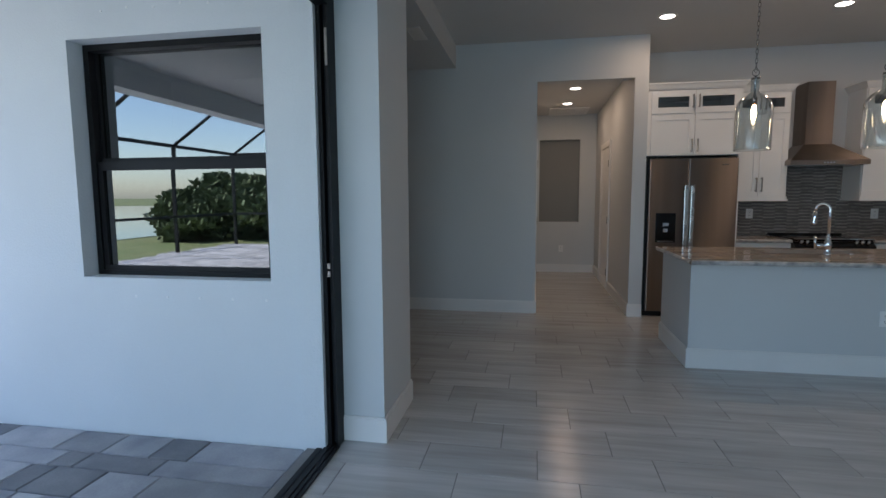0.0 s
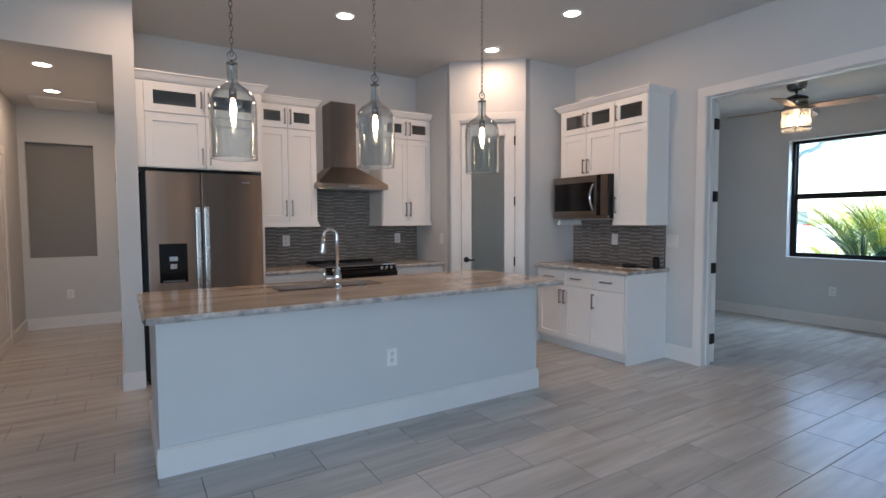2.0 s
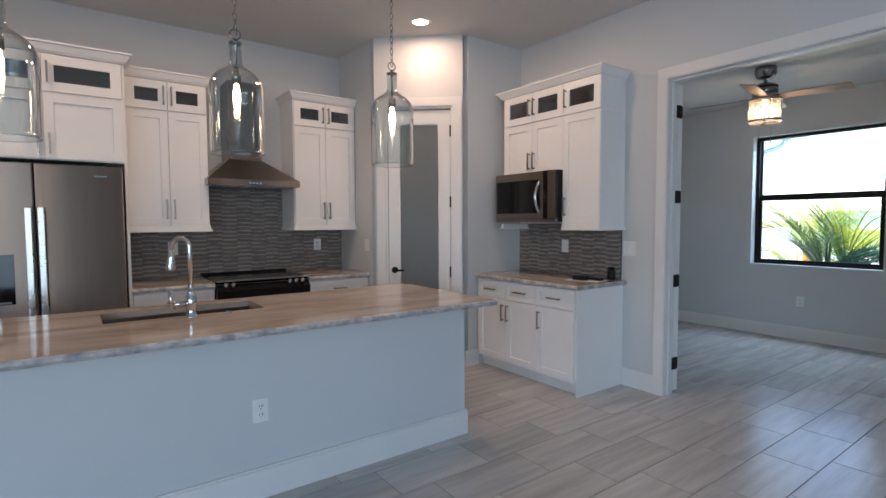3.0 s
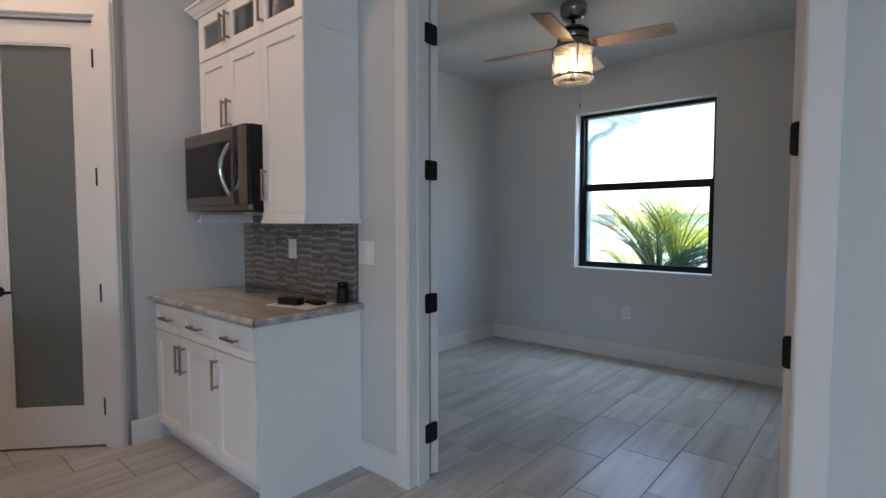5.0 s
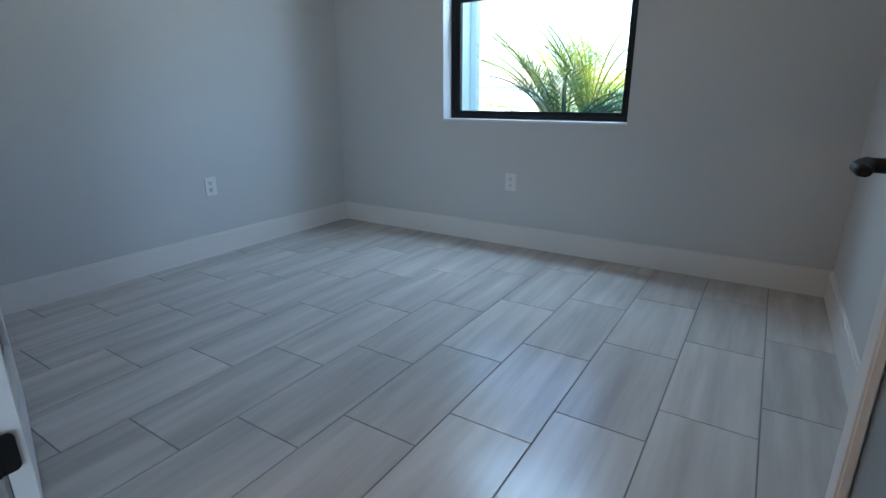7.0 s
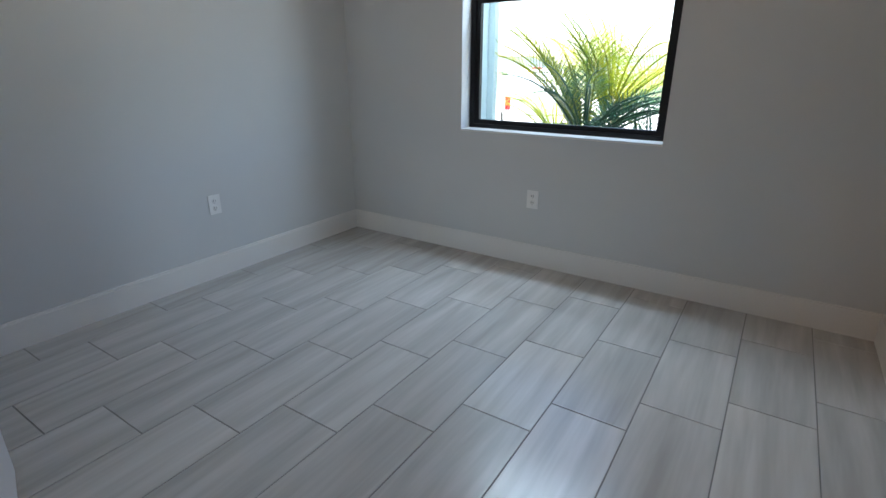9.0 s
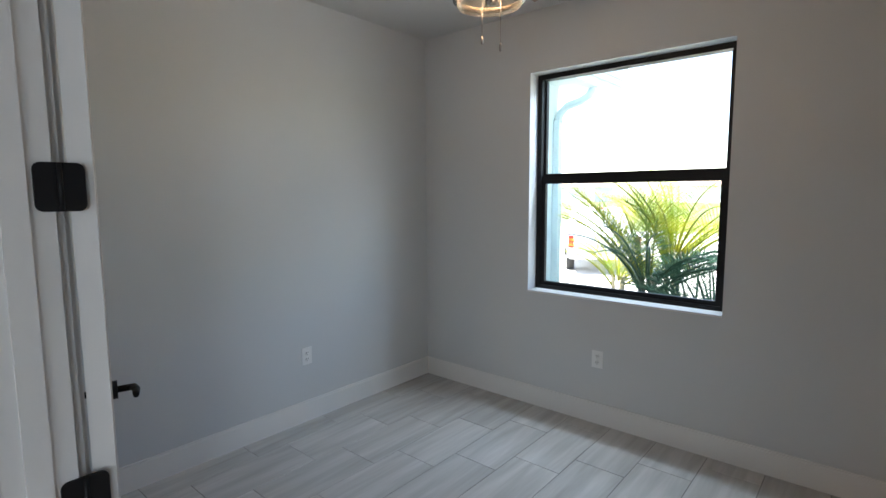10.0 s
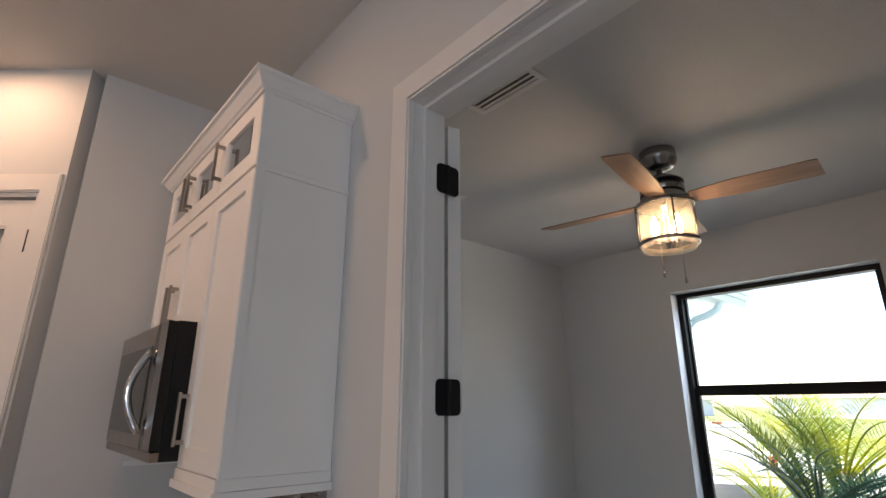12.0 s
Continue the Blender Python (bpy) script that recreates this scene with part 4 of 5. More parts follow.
front(c, "door", US, UB, UW, UZ, (US + 0.03, 1.47, 0.16, True))
m1 = 0.03 + (US - 0.03) / 2
front(c, "glass_door", 0.03, UZ + 0.008, m1, UT - 0.004, (m1 - 0.028, (UZ + UT) / 2, 0.15, True), True, 0.06)
front(c, "glass_door", m1, UZ + 0.008, US, UT - 0.004, (m1 + 0.028, (UZ + UT) / 2, 0.15, True), True, 0.06)
front(c, "glass_door", US, UZ + 0.008, UW, UT - 0.004, (US + 0.03, (UZ + UT) / 2, 0.15, True), True, 0.06)
crown(c, UW, UD, UT, True, True, 0.06)
part("light_rail", boxes((US, -0.024, UB - 0.03, UW + 0.004, UD, UB - 0.0005), (US, -0.034, UB - 0.052, UW + 0.014, UD, UB - 0.0305)), CABINET, c)
part("light_rail", boxes((-0.014, -0.034, UB - 0.052, 0.03, UD, UB - 0.031), (-0.006, -0.024, UB - 0.0305, 0.02, UD, UB - 0.002)), CABINET, c, "white light rail along the cabinet's end")
part("side_batten", boxes((UW + 0.0005, -0.018, UZ - 0.006, UW + 0.006, UD, UZ + 0.008), (UW + 0.0005, -0.018, UB, UW + 0.005, 0.01, UT)), CABINET, c)

mw = thing("microwave", pose(UX, 5.2495, 0, 0, 0, -90), "stainless over-the-range microwave with dark glass door", "microwave")
MW, MZ0, MZ1 = 0.725, 1.345, 1.7775
part("body", boxes((0, -0.075, MZ0, MW, UD, MZ1)), BLACK, mw, "black casing")
part("door", boxes((0, -0.105, MZ0 + 0.03, 0.585, -0.076, MZ1 - 0.002), bevel=0.004), STEELH, mw)
part("window", boxes((0.02, -0.1075, MZ0 + 0.075, 0.555, -0.1055, MZ1 - 0.07)), BLACKGLOSS, mw, "dark glass window")
part("control_panel", boxes((0.588, -0.105, MZ0 + 0.03, MW, -0.076, MZ1 - 0.002), bevel=0.004), BLACKGLOSS, mw)
part("frame", boxes((0.64, -0.1065, MZ0 + 0.03, MW, -0.1055, MZ1 - 0.002)), STEELH, mw)
part("vent_strip", boxes((0, -0.10, MZ0, MW, -0.076, MZ0 + 0.027)), STEELH, mw)
part("handle", tube(bmesh.new(), [(0.555, -0.106, MZ0 + 0.075)] + [(0.548 + 0.0 * i, -0.106 - 0.05 * math.sin(math.pi * i / 12), MZ0 + 0.075 + 0.27 * i / 12) for i in range(1, 12)] + [(0.555, -0.106, MZ0 + 0.345)], 0.012, 10),
     CHROME, mw, "curved bright handle")

# things on the units
bx = thing("white_box", pose(5.44, 5.0, UT + 0.064), "small white box lying on the wall cabinet", "box")
part("body", boxes((-0.05, -0.09, 0, 0.06, 0.09, 0.06), bevel=0.006), PLASTIC, bx)
part("lid", boxes((-0.052, -0.092, 0.0605, 0.062, 0.092, 0.072), bevel=0.003), PLASTIC, bx)
pp = thing("paper_sheet", pose(5.35, 4.34, CT1 + 0.0005, 0, 0, 12), "white sheet of paper lying on the granite", "paper")
part("sheet", boxes((-0.11, -0.14, 0, 0.11, 0.14, 0.001)), PLASTIC, pp)
for x, y, l, h, rot in ((5.31, 4.37, 0.12, 0.035, 20), (5.40, 4.29, 0.13, 0.016, -8)):
    t = thing("black_device", pose(x, y, CT1 + 0.002, 0, 0, rot), "small black plastic device lying on paper", "device", "devices on the counter")
    part("case", boxes((-0.03, -l / 2, 0, 0.03, l / 2, h), bevel=0.007), BLACK, t)
    part("button", boxes((-0.008, -0.02, h + 0.0003, 0.008, 0.0, h + 0.002)), DARKNICKEL, t)
t = thing("black_canister", pose(5.53, 4.235, CT1 + 0.001), "small black canister standing beside the backsplash", "canister")
part("body", lathe(bmesh.new(), [(0, 0), (0.029, 0), (0.031, 0.008), (0.031, 0.074), (0.024, 0.082), (0, 0.083)], n=24), BLACK, t)
part("lid", lathe(bmesh.new(), [(0, 0.0835), (0.027, 0.0835), (0.027, 0.100), (0.024, 0.104), (0, 0.104)], n=24), BLACKGLOSS, t)

# ---- island ----
IX0, IX1, IY0, IY1 = 1.302, 3.945, 4.157, 5.03
isl = thing("kitchen_island", pose(0, 0, 0), "pale grey painted kitchen island with white baseboard", "kitchen island")
part("front_panel", boxes((IX0 + 0.015, IY0 + 0.015, 0, IX1 - 0.015, IY0 + 0.12, CT0 - 0.001)), PAINT, isl)
part("end_panel", boxes((IX0 + 0.015, IY0 + 0.1205, 0, IX0 + 0.10, IY1, CT0 - 0.001)), PAINT, isl)
part("end_panel", boxes((IX1 - 0.10, IY0 + 0.1205, 0, IX1 - 0.015, IY1, CT0 - 0.001)), PAINT, isl)
part("back_panel", boxes((IX0 + 0.1005, IY1 - 0.02, 0.0, IX1 - 0.1005, IY1, CT0 - 0.001)), CABINET, isl)
part("support", boxes((2.03, IY0 + 0.1205, 0, 2.84, IY1 - 0.021, 0.6195)), CABINET, isl)
part("baseboard", boxes((IX0, IY0, 0, IX1, IY0 + 0.0145, 0.143), (IX0 + 0.004, IY0 + 0.005, 0.1435, IX1 - 0.004, IY0 + 0.0145, 0.155)), TRIM, isl)
part("baseboard", boxes((IX0, IY0 + 0.015, 0, IX0 + 0.0145, IY1, 0.143), (IX0 + 0.005, IY0 + 0.015, 0.1435, IX0 + 0.0145, IY1, 0.155)), TRIM, isl)
part("baseboard", boxes((IX1 - 0.0145, IY0 + 0.015, 0, IX1, IY1, 0.143), (IX1 - 0.0145, IY0 + 0.015, 0.1435, IX1 - 0.005, IY1, 0.155)), TRIM, isl)
SINK = (2.05, 4.60, 2.82, 4.94)
slab("island_countertop", 1.272, 4.02, 4.06, 5.08, CT0, CT1, "polished brown veined granite island top with rough edge", hole=SINK, rough_sides=("front", "left", "right", "back"))
sk = thing("sink", pose(0, 0, 0), "undermount stainless steel kitchen sink in the island", "sink")
x0, y0, x1, y1 = SINK
part("bowl", boxes((x0 - 0.01, y0 - 0.01, 0.62, x1 + 0.01, y1 + 0.01, 0.63), (x0 - 0.012, y0 - 0.012, 0.631, x0 - 0.001, y1 + 0.012, CT0 - 0.001), (x1 + 0.001, y0 - 0.012, 0.631, x1 + 0.012, y1 + 0.012, CT0 - 0.001),
                   (x0 - 0.001, y0 - 0.012, 0.631, x1 + 0.001, y0 - 0.001, CT0 - 0.001), (x0 - 0.001, y1 + 0.001, 0.631, x1 + 0.001, y1 + 0.012, CT0 - 0.001)), STEELH, sk)
part("drain", lathe(bmesh.new(), [(0, 0.6305), (0.045, 0.6305), (0.042, 0.635), (0, 0.633)], (x0 + x1) / 2, (y0 + y1) / 2, 24), CHROME, sk)

fc = thing("faucet", pose(2.425, 4.52, CT1 + 0.0005), "chrome pull-down kitchen faucet with side lever", "faucet")
bm = bmesh.new()
lathe(bm, [(0, 0), (0.032, 0), (0.032, 0.008), (0.024, 0.016), (0.022, 0.05), (0.027, 0.06), (0.027, 0.10), (0.020, 0.115), (0.016, 0.13), (0.016, 0.15), (0, 0.15)], n=28)
part("base", bm, CHROME, fc)
pts = [(0, 0, 0.145), (0, 0, 0.36)] + [(-0.036 + 0.036 * math.cos(a), 0.03 - 0.03 * math.cos(a), 0.36 + 0.045 * math.sin(a)) for a in [math.pi * i / 10 for i in range(1, 10)]] + [(-0.073, 0.061, 0.345)]
part("spout", tube(bmesh.new(), pts, 0.012, 14), CHROME, fc)
part("spray_head", tube(bmesh.new(), [(-0.073, 0.061, 0.348), (-0.075, 0.062, 0.31), (-0.080, 0.064, 0.25), (-0.081, 0.065, 0.24)], 0.017, 16, radii=[0.014, 0.017, 0.025, 0.022]), CHROME, fc)
bm = tube(bmesh.new(), [(-0.02, 0, 0.075), (-0.085, 0, 0.075)], 0.018, 14)
tube(bm, [(-0.085, 0, 0.05), (-0.092, 0, 0.10), (-0.094, 0, 0.15)], 0.008, 12, radii=[0.012, 0.009, 0.011])
part("lever", bm, CHROME, fc)
sd = thing("soap_pump_cap", pose(2.61, 4.55, CT1 + 0.0005), "small chrome hole cap beside the sink", "faucet cap")
part("cap", lathe(bmesh.new(), [(0, 0), (0.022, 0), (0.022, 0.005), (0.012, 0.012), (0, 0.013)], n=20), CHROME, sd)


# ---- outlets and switches ----
def plate(name, m, kind, w=0.075, h=0.115, label="white duplex outlet on a painted wall"):
    p = thing(name, m, label, "outlet" if kind == "outlet" else "light switch", "wall plates")
    part("cover", boxes((-w / 2, -0.006, -h / 2, w / 2, 0, h / 2), bevel=0.002), PLASTIC, p)
    if kind == "outlet":
        for s in (-1, 1):
            part("socket", lathe(bmesh.new(), [(0, 0.0), (0.017, 0.0), (0.016, 0.0015), (0, 0.0015)], n=20), PLASTIC, p).matrix_basis = Matrix.Translation((0, -0.006, s * 0.021)) @ pose(0, 0, 0, 90)
            part("slot", boxes((-0.008, -0.0085, s * 0.021 - 0.003, -0.005, -0.0076, s * 0.021 + 0.008), (0.005, -0.0085, s * 0.021 - 0.003, 0.008, -0.0076, s * 0.021 + 0.008),
                               (-0.002, -0.0085, s * 0.021 - 0.012, 0.002, -0.0076, s * 0.021 - 0.008)), DARKSLOT, p)
    else:
        n = max(1, round(w / 0.07))
        for i in range(n):
            x = (i - (n - 1) / 2) * 0.046
            part("rocker", boxes((x - 0.016, -0.009, -0.033, x + 0.016, -0.0062, 0.033), bevel=0.001), PLASTIC, p)
    return p


plate("outlet", pose(2.657, IY0 + 0.014, 0.436), "outlet", label="white duplex outlet on the island panel")
plate("outlet", pose(WX - 0.0005, 3.892, 0.434, 0, 0, -90), "outlet")
plate("outlet", pose(7.348, 5.3995, 0.445), "outlet")
plate("outlet", pose(2.648, KY - 0.0135, 1.125), "outlet", label="white duplex outlet in the mosaic backsplash")
plate("outlet", pose(3.964, KY - 0.0135, 1.125), "outlet", label="white duplex outlet in the mosaic backsplash")
plate("outlet", pose(EX0 - 0.0135, 4.755, 1.125, 0, 0, -90), "switch", label="white rocker switch in the mosaic backsplash")
plate("light_switch", pose(EX0 - 0.0005, 4.10, 1.126, 0, 0, -90), "switch", 0.12, 0.12, "white double rocker switch beside the doorway")
plate("light_switch", pose(PA.x - 0.0005, 6.06, 1.13, 0, 0, -90), "switch", label="white rocker switch on the pantry wall")
plate("outlet", pose(-1.60, HY - 0.0005, 0.412), "outlet")
plate("outlet", pose(0.60, HEND - 0.0005, 0.42), "outlet")
plate("light_switch", pose(HX0 + 0.0005, 7.15, 1.15, 0, 0, 90), "switch")


# ---- lamps ----
def downlight(x, y, z, power):
    d = thing("recessed_downlight", pose(x, y, z), "round white recessed ceiling downlight, switched on", "downlight", "recessed downlights")
    part("trim", lathe(bmesh.new(), [(0.066, -0.001), (0.068, -0.008), (0.086, -0.004), (0.088, -0.0005)], n=36), TRIM, d)
    part("lens", lathe(bmesh.new(), [(0, -0.004), (0.066, -0.004), (0.066, -0.001), (0, -0.001)], n=36), DOWNLIGHT, d, "glowing diffuser")
    area_lamp("downlight_lamp", pose(0, 0, -0.012), power, 0.12, 0.12, WARM, d, True)
    return d


for x, y in ((1.345, 5.34), (2.82, 5.30), (4.385, 5.33), (4.40, 4.27)):
    downlight(x, y, CZ, DOWN_W)
downlight(0.632, 7.0, BZ, HALL_W)
downlight(0.60, 8.1, BZ, HALL_W)


def pendant(x, y):
    p = thing("pendant_light", pose(x, y, CZ), "smoky blue glass bottle pendant with glowing filament bulb", "pendant light", "pendants over the island")
    top, bot = 2.205 - CZ, 1.685 - CZ
    part("canopy", lathe(bmesh.new(), [(0, 0), (0.062, 0), (0.062, -0.006), (0.05, -0.022), (0.015, -0.03), (0.008, -0.045), (0, -0.045)], n=28), CHROME, p)
    bm = bmesh.new()
    z, k = -0.045, 0
    while z > top + 0.075:
        ring = []
        for i in range(12):
            a = 2 * math.pi * i / 12
            u, v = 0.0085 * math.cos(a), 0.021 * math.sin(a)
            ring.append((u, 0, z - 0.018 + v) if k % 2 else (0, u, z - 0.018 + v))
        ring.append(ring[0])
        tube(bm, ring, 0.0024, 5, caps=False)
        z -= 0.0335
        k += 1
    part("chain", bm, DARKNICKEL, p, "dark steel link chain")
    bm = bmesh.new()
    ring = [(0.024 * math.cos(2 * math.pi * i / 20), 0, top + 0.05 + 0.024 * math.sin(2 * math.pi * i / 20)) for i in range(21)]
    tube(bm, ring, 0.0035, 6, caps=False)
    tube(bm, [(0, 0, top + 0.03), (0, 0, top - 0.12)], 0.007, 10)
    lathe(bm, [(0, top + 0.012), (0.03, top + 0.012), (0.031, top + 0.002), (0.0, top + 0.002)], n=20)
    lathe(bm, [(0, top - 0.115), (0.012, top - 0.118), (0.021, top - 0.135), (0.021, top - 0.185), (0, top - 0.185)], n=20)
    part("socket", bm, DARKNICKEL, p)
    R = 0.125
    outer = [(0.033, top), (0.034, top - 0.012), (0.029, top - 0.02), (0.029, top - 0.085), (0.035, top - 0.10), (0.06, top - 0.118), (0.09, top - 0.138), (0.112, top - 0.165), (R, top - 0.20),
             (R + 0.001, top - 0.30), (R, bot + 0.02), (R, bot)]
    foot = [(R + 0.0015, bot - 0.001), (R - 0.001, bot - 0.003), (R - 0.003, bot)]
    g = part("glass", lathe(bmesh.new(), outer + foot, n=48), LAMPGLASS, p, "smoky blue bottle glass without a bottom")
    g.visible_shadow = False
    b = part("bulb", lathe(bmesh.new(), [(0.010, top - 0.190), (0.012, top - 0.205), (0.0165, top - 0.228), (0.0175, top - 0.252), (0.013, top - 0.285), (0.006, top - 0.305), (0, top - 0.308)], n=20), BULB, p, "glowing amber bulb")
    return p


for x in (1.742, 2.615, 3.485):
    pendant(x, 4.29)

# ceiling fan
FX, FY = 7.095, 3.737
fan = thing("ceiling_fan", pose(FX, FY, BZ), "nickel ceiling fan with wooden blades and lit lantern", "ceiling fan")
part("canopy", lathe(bmesh.new(), [(0, 0), (0.085, 0), (0.088, -0.01), (0.088, -0.06), (0.08, -0.066), (0.078, -0.085), (0.06, -0.10), (0.02, -0.105), (0, -0.105)], n=36), DARKNICKEL, fan)
part("downrod", tube(bmesh.new(), [(0, 0, -0.10), (0, 0, -0.165)], 0.014, 14), DARKNICKEL, fan)
part("motor", lathe(bmesh.new(), [(0, -0.145), (0.05, -0.146), (0.085, -0.158), (0.10, -0.172), (0.101, -0.205), (0.104, -0.207), (0.104, -0.214), (0.101, -0.216), (0.101, -0.25), (0.11, -0.262), (0.11, -0.285), (0, -0.285)], n=40), DARKNICKEL, fan)
for z in (-0.176, -0.232):
    part("band", lathe(bmesh.new(), [(0.101, z), (0.104, z), (0.104, z - 0.008), (0.101, z - 0.008)], n=40), BLACK, fan)
for k in range(4):
    ang = 10 + 90 * k
    b = bmesh.new()
    n = 14
    rows = []
    for i in range(n + 1):
        u = 0.125 + (0.628 - 0.125) * i / n
        hw = 0.047 + 0.018 * min(1, i / 5)
        if i == n:
            hw -= 0.004
        rows.append([b.verts.new((u + (0.012 if s > 0 else -0.004) * (i == n), s * hw, zz)) for s in (-1, 1) for zz in (-0.003, 0.003)])
    for a, c2 in zip(rows, rows[1:]):
        b.faces.new((a[0], c2[0], c2[2], a[2]))
        b.faces.new((a[1], a[3], c2[3], c2[1]))
        b.faces.new((a[0], a[1], c2[1], c2[0]))
        b.faces.new((a[2], c2[2], c2[3], a[3]))
    b.faces.new(rows[0])
    b.faces.new(rows[-1][::-1])
    bl = part("blade", b, BLADE, fan, "walnut brown blade")
    bl.matrix_basis = pose(0, 0, -0.274, 0, 0, ang) @ pose(0, 0, 0, -12)
    ar = part("blade_arm", boxes((0.075, -0.028, 0.004, 0.20, 0.028, 0.009), bevel=0.001), DARKNICKEL, fan)
    ar.matrix_basis = pose(0, 0, -0.274, 0, 0, ang) @ pose(0, 0, 0, -12)
SR, S1, S0 = 0.132, -0.288, -0.512
for z in (S1, S0 + 0.035):
    part("shade_ring", lathe(bmesh.new(), [(SR - 0.008, z), (SR + 0.006, z), (SR + 0.006, z - 0.016), (SR - 0.008, z - 0.016), (SR - 0.008, z)], n=48), DARKNICKEL, fan)
for i in range(4):
    a = math.radians(40 + 90 * i)
    part("shade_post", tube(bmesh.new(), [(SR * math.cos(a) * 1.03, SR * math.sin(a) * 1.03, S1), (SR * math.cos(a) * 1.03, SR * math.sin(a) * 1.03, S0 + 0.022)], 0.005, 8), DARKNICKEL, fan)
fl = new("fan_lamp", bpy.data.lights.new("fan_lamp", "POINT"))
fl.data.energy, fl.data.color, fl.data.shadow_soft_size = 0.78, (1.0, 0.76, 0.52), 0.10
fl.parent = fan
fl.matrix_basis = Matrix.Translation((0, 0, S1 - 0.16))
g = part("shade", lathe(bmesh.new(), [(SR - 0.010, S1 - 0.01), (SR - 0.010, S0), (SR - 0.013, S0), (SR - 0.013, S1 - 0.01), (SR - 0.010, S1 - 0.01)], n=48), SHADEGLASS, fan, "seeded clear glass cylinder")
g.visible_shadow = False
part("bulb_plate", lathe(bmesh.new(), [(0, S1 + 0.002), (0.11, S1 + 0.001), (0.11, S1 - 0.006), (0.02, S1 - 0.012), (0.012, S0 + 0.05), (0.014, S0 + 0.02), (0.006, S0 + 0.0), (0, S0)], n=24), DARKNICKEL, fan)
for i in range(3):
    a = math.radians(20 + 120 * i)
    cx, cy = 0.06 * math.cos(a), 0.06 * math.sin(a)
    part("socket", lathe(bmesh.new(), [(0, -0.455), (0.016, -0.455), (0.016, -0.49), (0, -0.49)], cx, cy, 14), NICKEL, fan)
    part("bulb", lathe(bmesh.new(), [(0, -0.345), (0.006, -0.352), (0.017, -0.385), (0.022, -0.415), (0.016, -0.448), (0, -0.454)], cx, cy, 16), FANBULB, fan, "glowing candle bulb")
for x, y, l in ((0.03, 0.055, 0.095), (-0.01, -0.06, 0.15)):
    b = tube(bmesh.new(), [(x, y, S0 + 0.03), (x, y, S0 - l)], 0.0015, 6)
    tube(b, [(x, y, S0 - l), (x, y, S0 - l - 0.008), (x, y, S0 - l - 0.03)], 0.005, 8, radii=[0.003, 0.006, 0.005])
    part("pull_chain", b, NICKEL, fan)


def ceiling_vent(m, w, h, n):
    v = thing("ceiling_vent", m, "white slatted air vent set in the ceiling", "air vent")
    f = 0.024
    part("frame", boxes((0, 0, -0.01, w, f, 0), (0, h - f, -0.01, w, h, 0), (0, f, -0.01, f, h - f, 0), (w - f, f, -0.01, w, h - f, 0)), TRIM, v)
    part("backing", boxes((f, f, -0.0015, w - f, h - f, -0.0005)), NICHE, v)
    pitch = (h - 2 * f) / n
    for i in range(n):
        s = part("slat", boxes((f, -0.43 * pitch, -0.0008, w - f, 0.43 * pitch, 0.0008)), TRIM, v)
        s.matrix_basis = Matrix.Translation((0, f + pitch * (i + 0.5), -0.0075)) @ pose(0, 0, 0, -22)
    return v


ceiling_vent(pose(6.178, 3.715, BZ - 0.0005, 0, 0, 90), 0.345, 0.155, 4)
ceiling_vent(pose(-0.865, 4.42, NZ - 0.0005, 0, 0, 90), 0.345, 0.125, 5)
vt = thing("attic_hatch", pose(0.35, 8.45, BZ - 0.0005), "white attic hatch frame in the hall ceiling", "attic hatch")
part("frame", boxes((0, 0, -0.02, 0.62, 0.05, 0), (0, 0.6, -0.02, 0.62, 0.65, 0), (0, 0.05, -0.02, 0.05, 0.6, 0), (0.57, 0.05, -0.02, 0.62, 0.6, 0)), TRIM, vt)
part("panel", boxes((0.05, 0.05, -0.008, 0.57, 0.6, 0)), TRIM, vt)


# ---- outside, garden side ----
structure("ground", boxes((-2500, -2500, -0.6, 2500, 2500, -0.30)), GRASS, "flat lawn reaching the horizon", "ground")
structure("driveway", boxes((9.0, -6, -0.30, 30, 22, -0.28)), CONCRETE, "pale sunlit concrete driveway", "driveway")
structure("planting_bed", boxes((9.7, 2.9, -0.28, 11.3, 4.88, -0.25)), BARK, "brown planting bed by the wall", "planting bed")
structure("wall_wing", boxes((8.75, 4.90, -0.3, 9.85, 5.05, 2.50)), WINGSHADE, "pale stucco wing of the house in shade", "wall")
structure("wing_eave", boxes((8.75, 4.44, 2.50, 10.30, 5.3, 2.55), (8.75, 4.42, 2.55, 10.30, 4.44, 2.74)), WINGSHADE, "white eave above the wing wall", "eave")
sp = thing("downspout", pose(9.79, 4.868, -0.28), "pale aluminium downspout with curved elbows on stucco", "downspout")
part("pipe", boxes((-0.035, -0.03, 0.0, 0.035, 0.03, 2.47), bevel=0.006), WINGSHADE, sp)
part("elbow", tube(bmesh.new(), [(0, 0, 2.46), (0, -0.02, 2.53), (0, -0.09, 2.59), (0, -0.22, 2.62), (0, -0.30, 2.66), (0, -0.34, 2.73), (0, -0.345, 2.79)], 0.036, 12), WINGSHADE, sp)
for z in (0.9, 1.9):
    part("strap", boxes((-0.045, -0.034, z, 0.045, 0.031, z + 0.03)), WINGSHADE, sp)
gt = thing("gutter", pose(8.8, 4.58, 2.44), "white gutter along the eave", "gutter")
part("trough", prism(bmesh.new(), [(0, 0), (1.45, 0), (1.45, 0.058), (0, 0.058)], -0.11, 0.0), WINGSHADE, gt)
part("lip", boxes((0, -0.118, 0.045, 1.45, -0.111, 0.058)), WINGSHADE, gt)


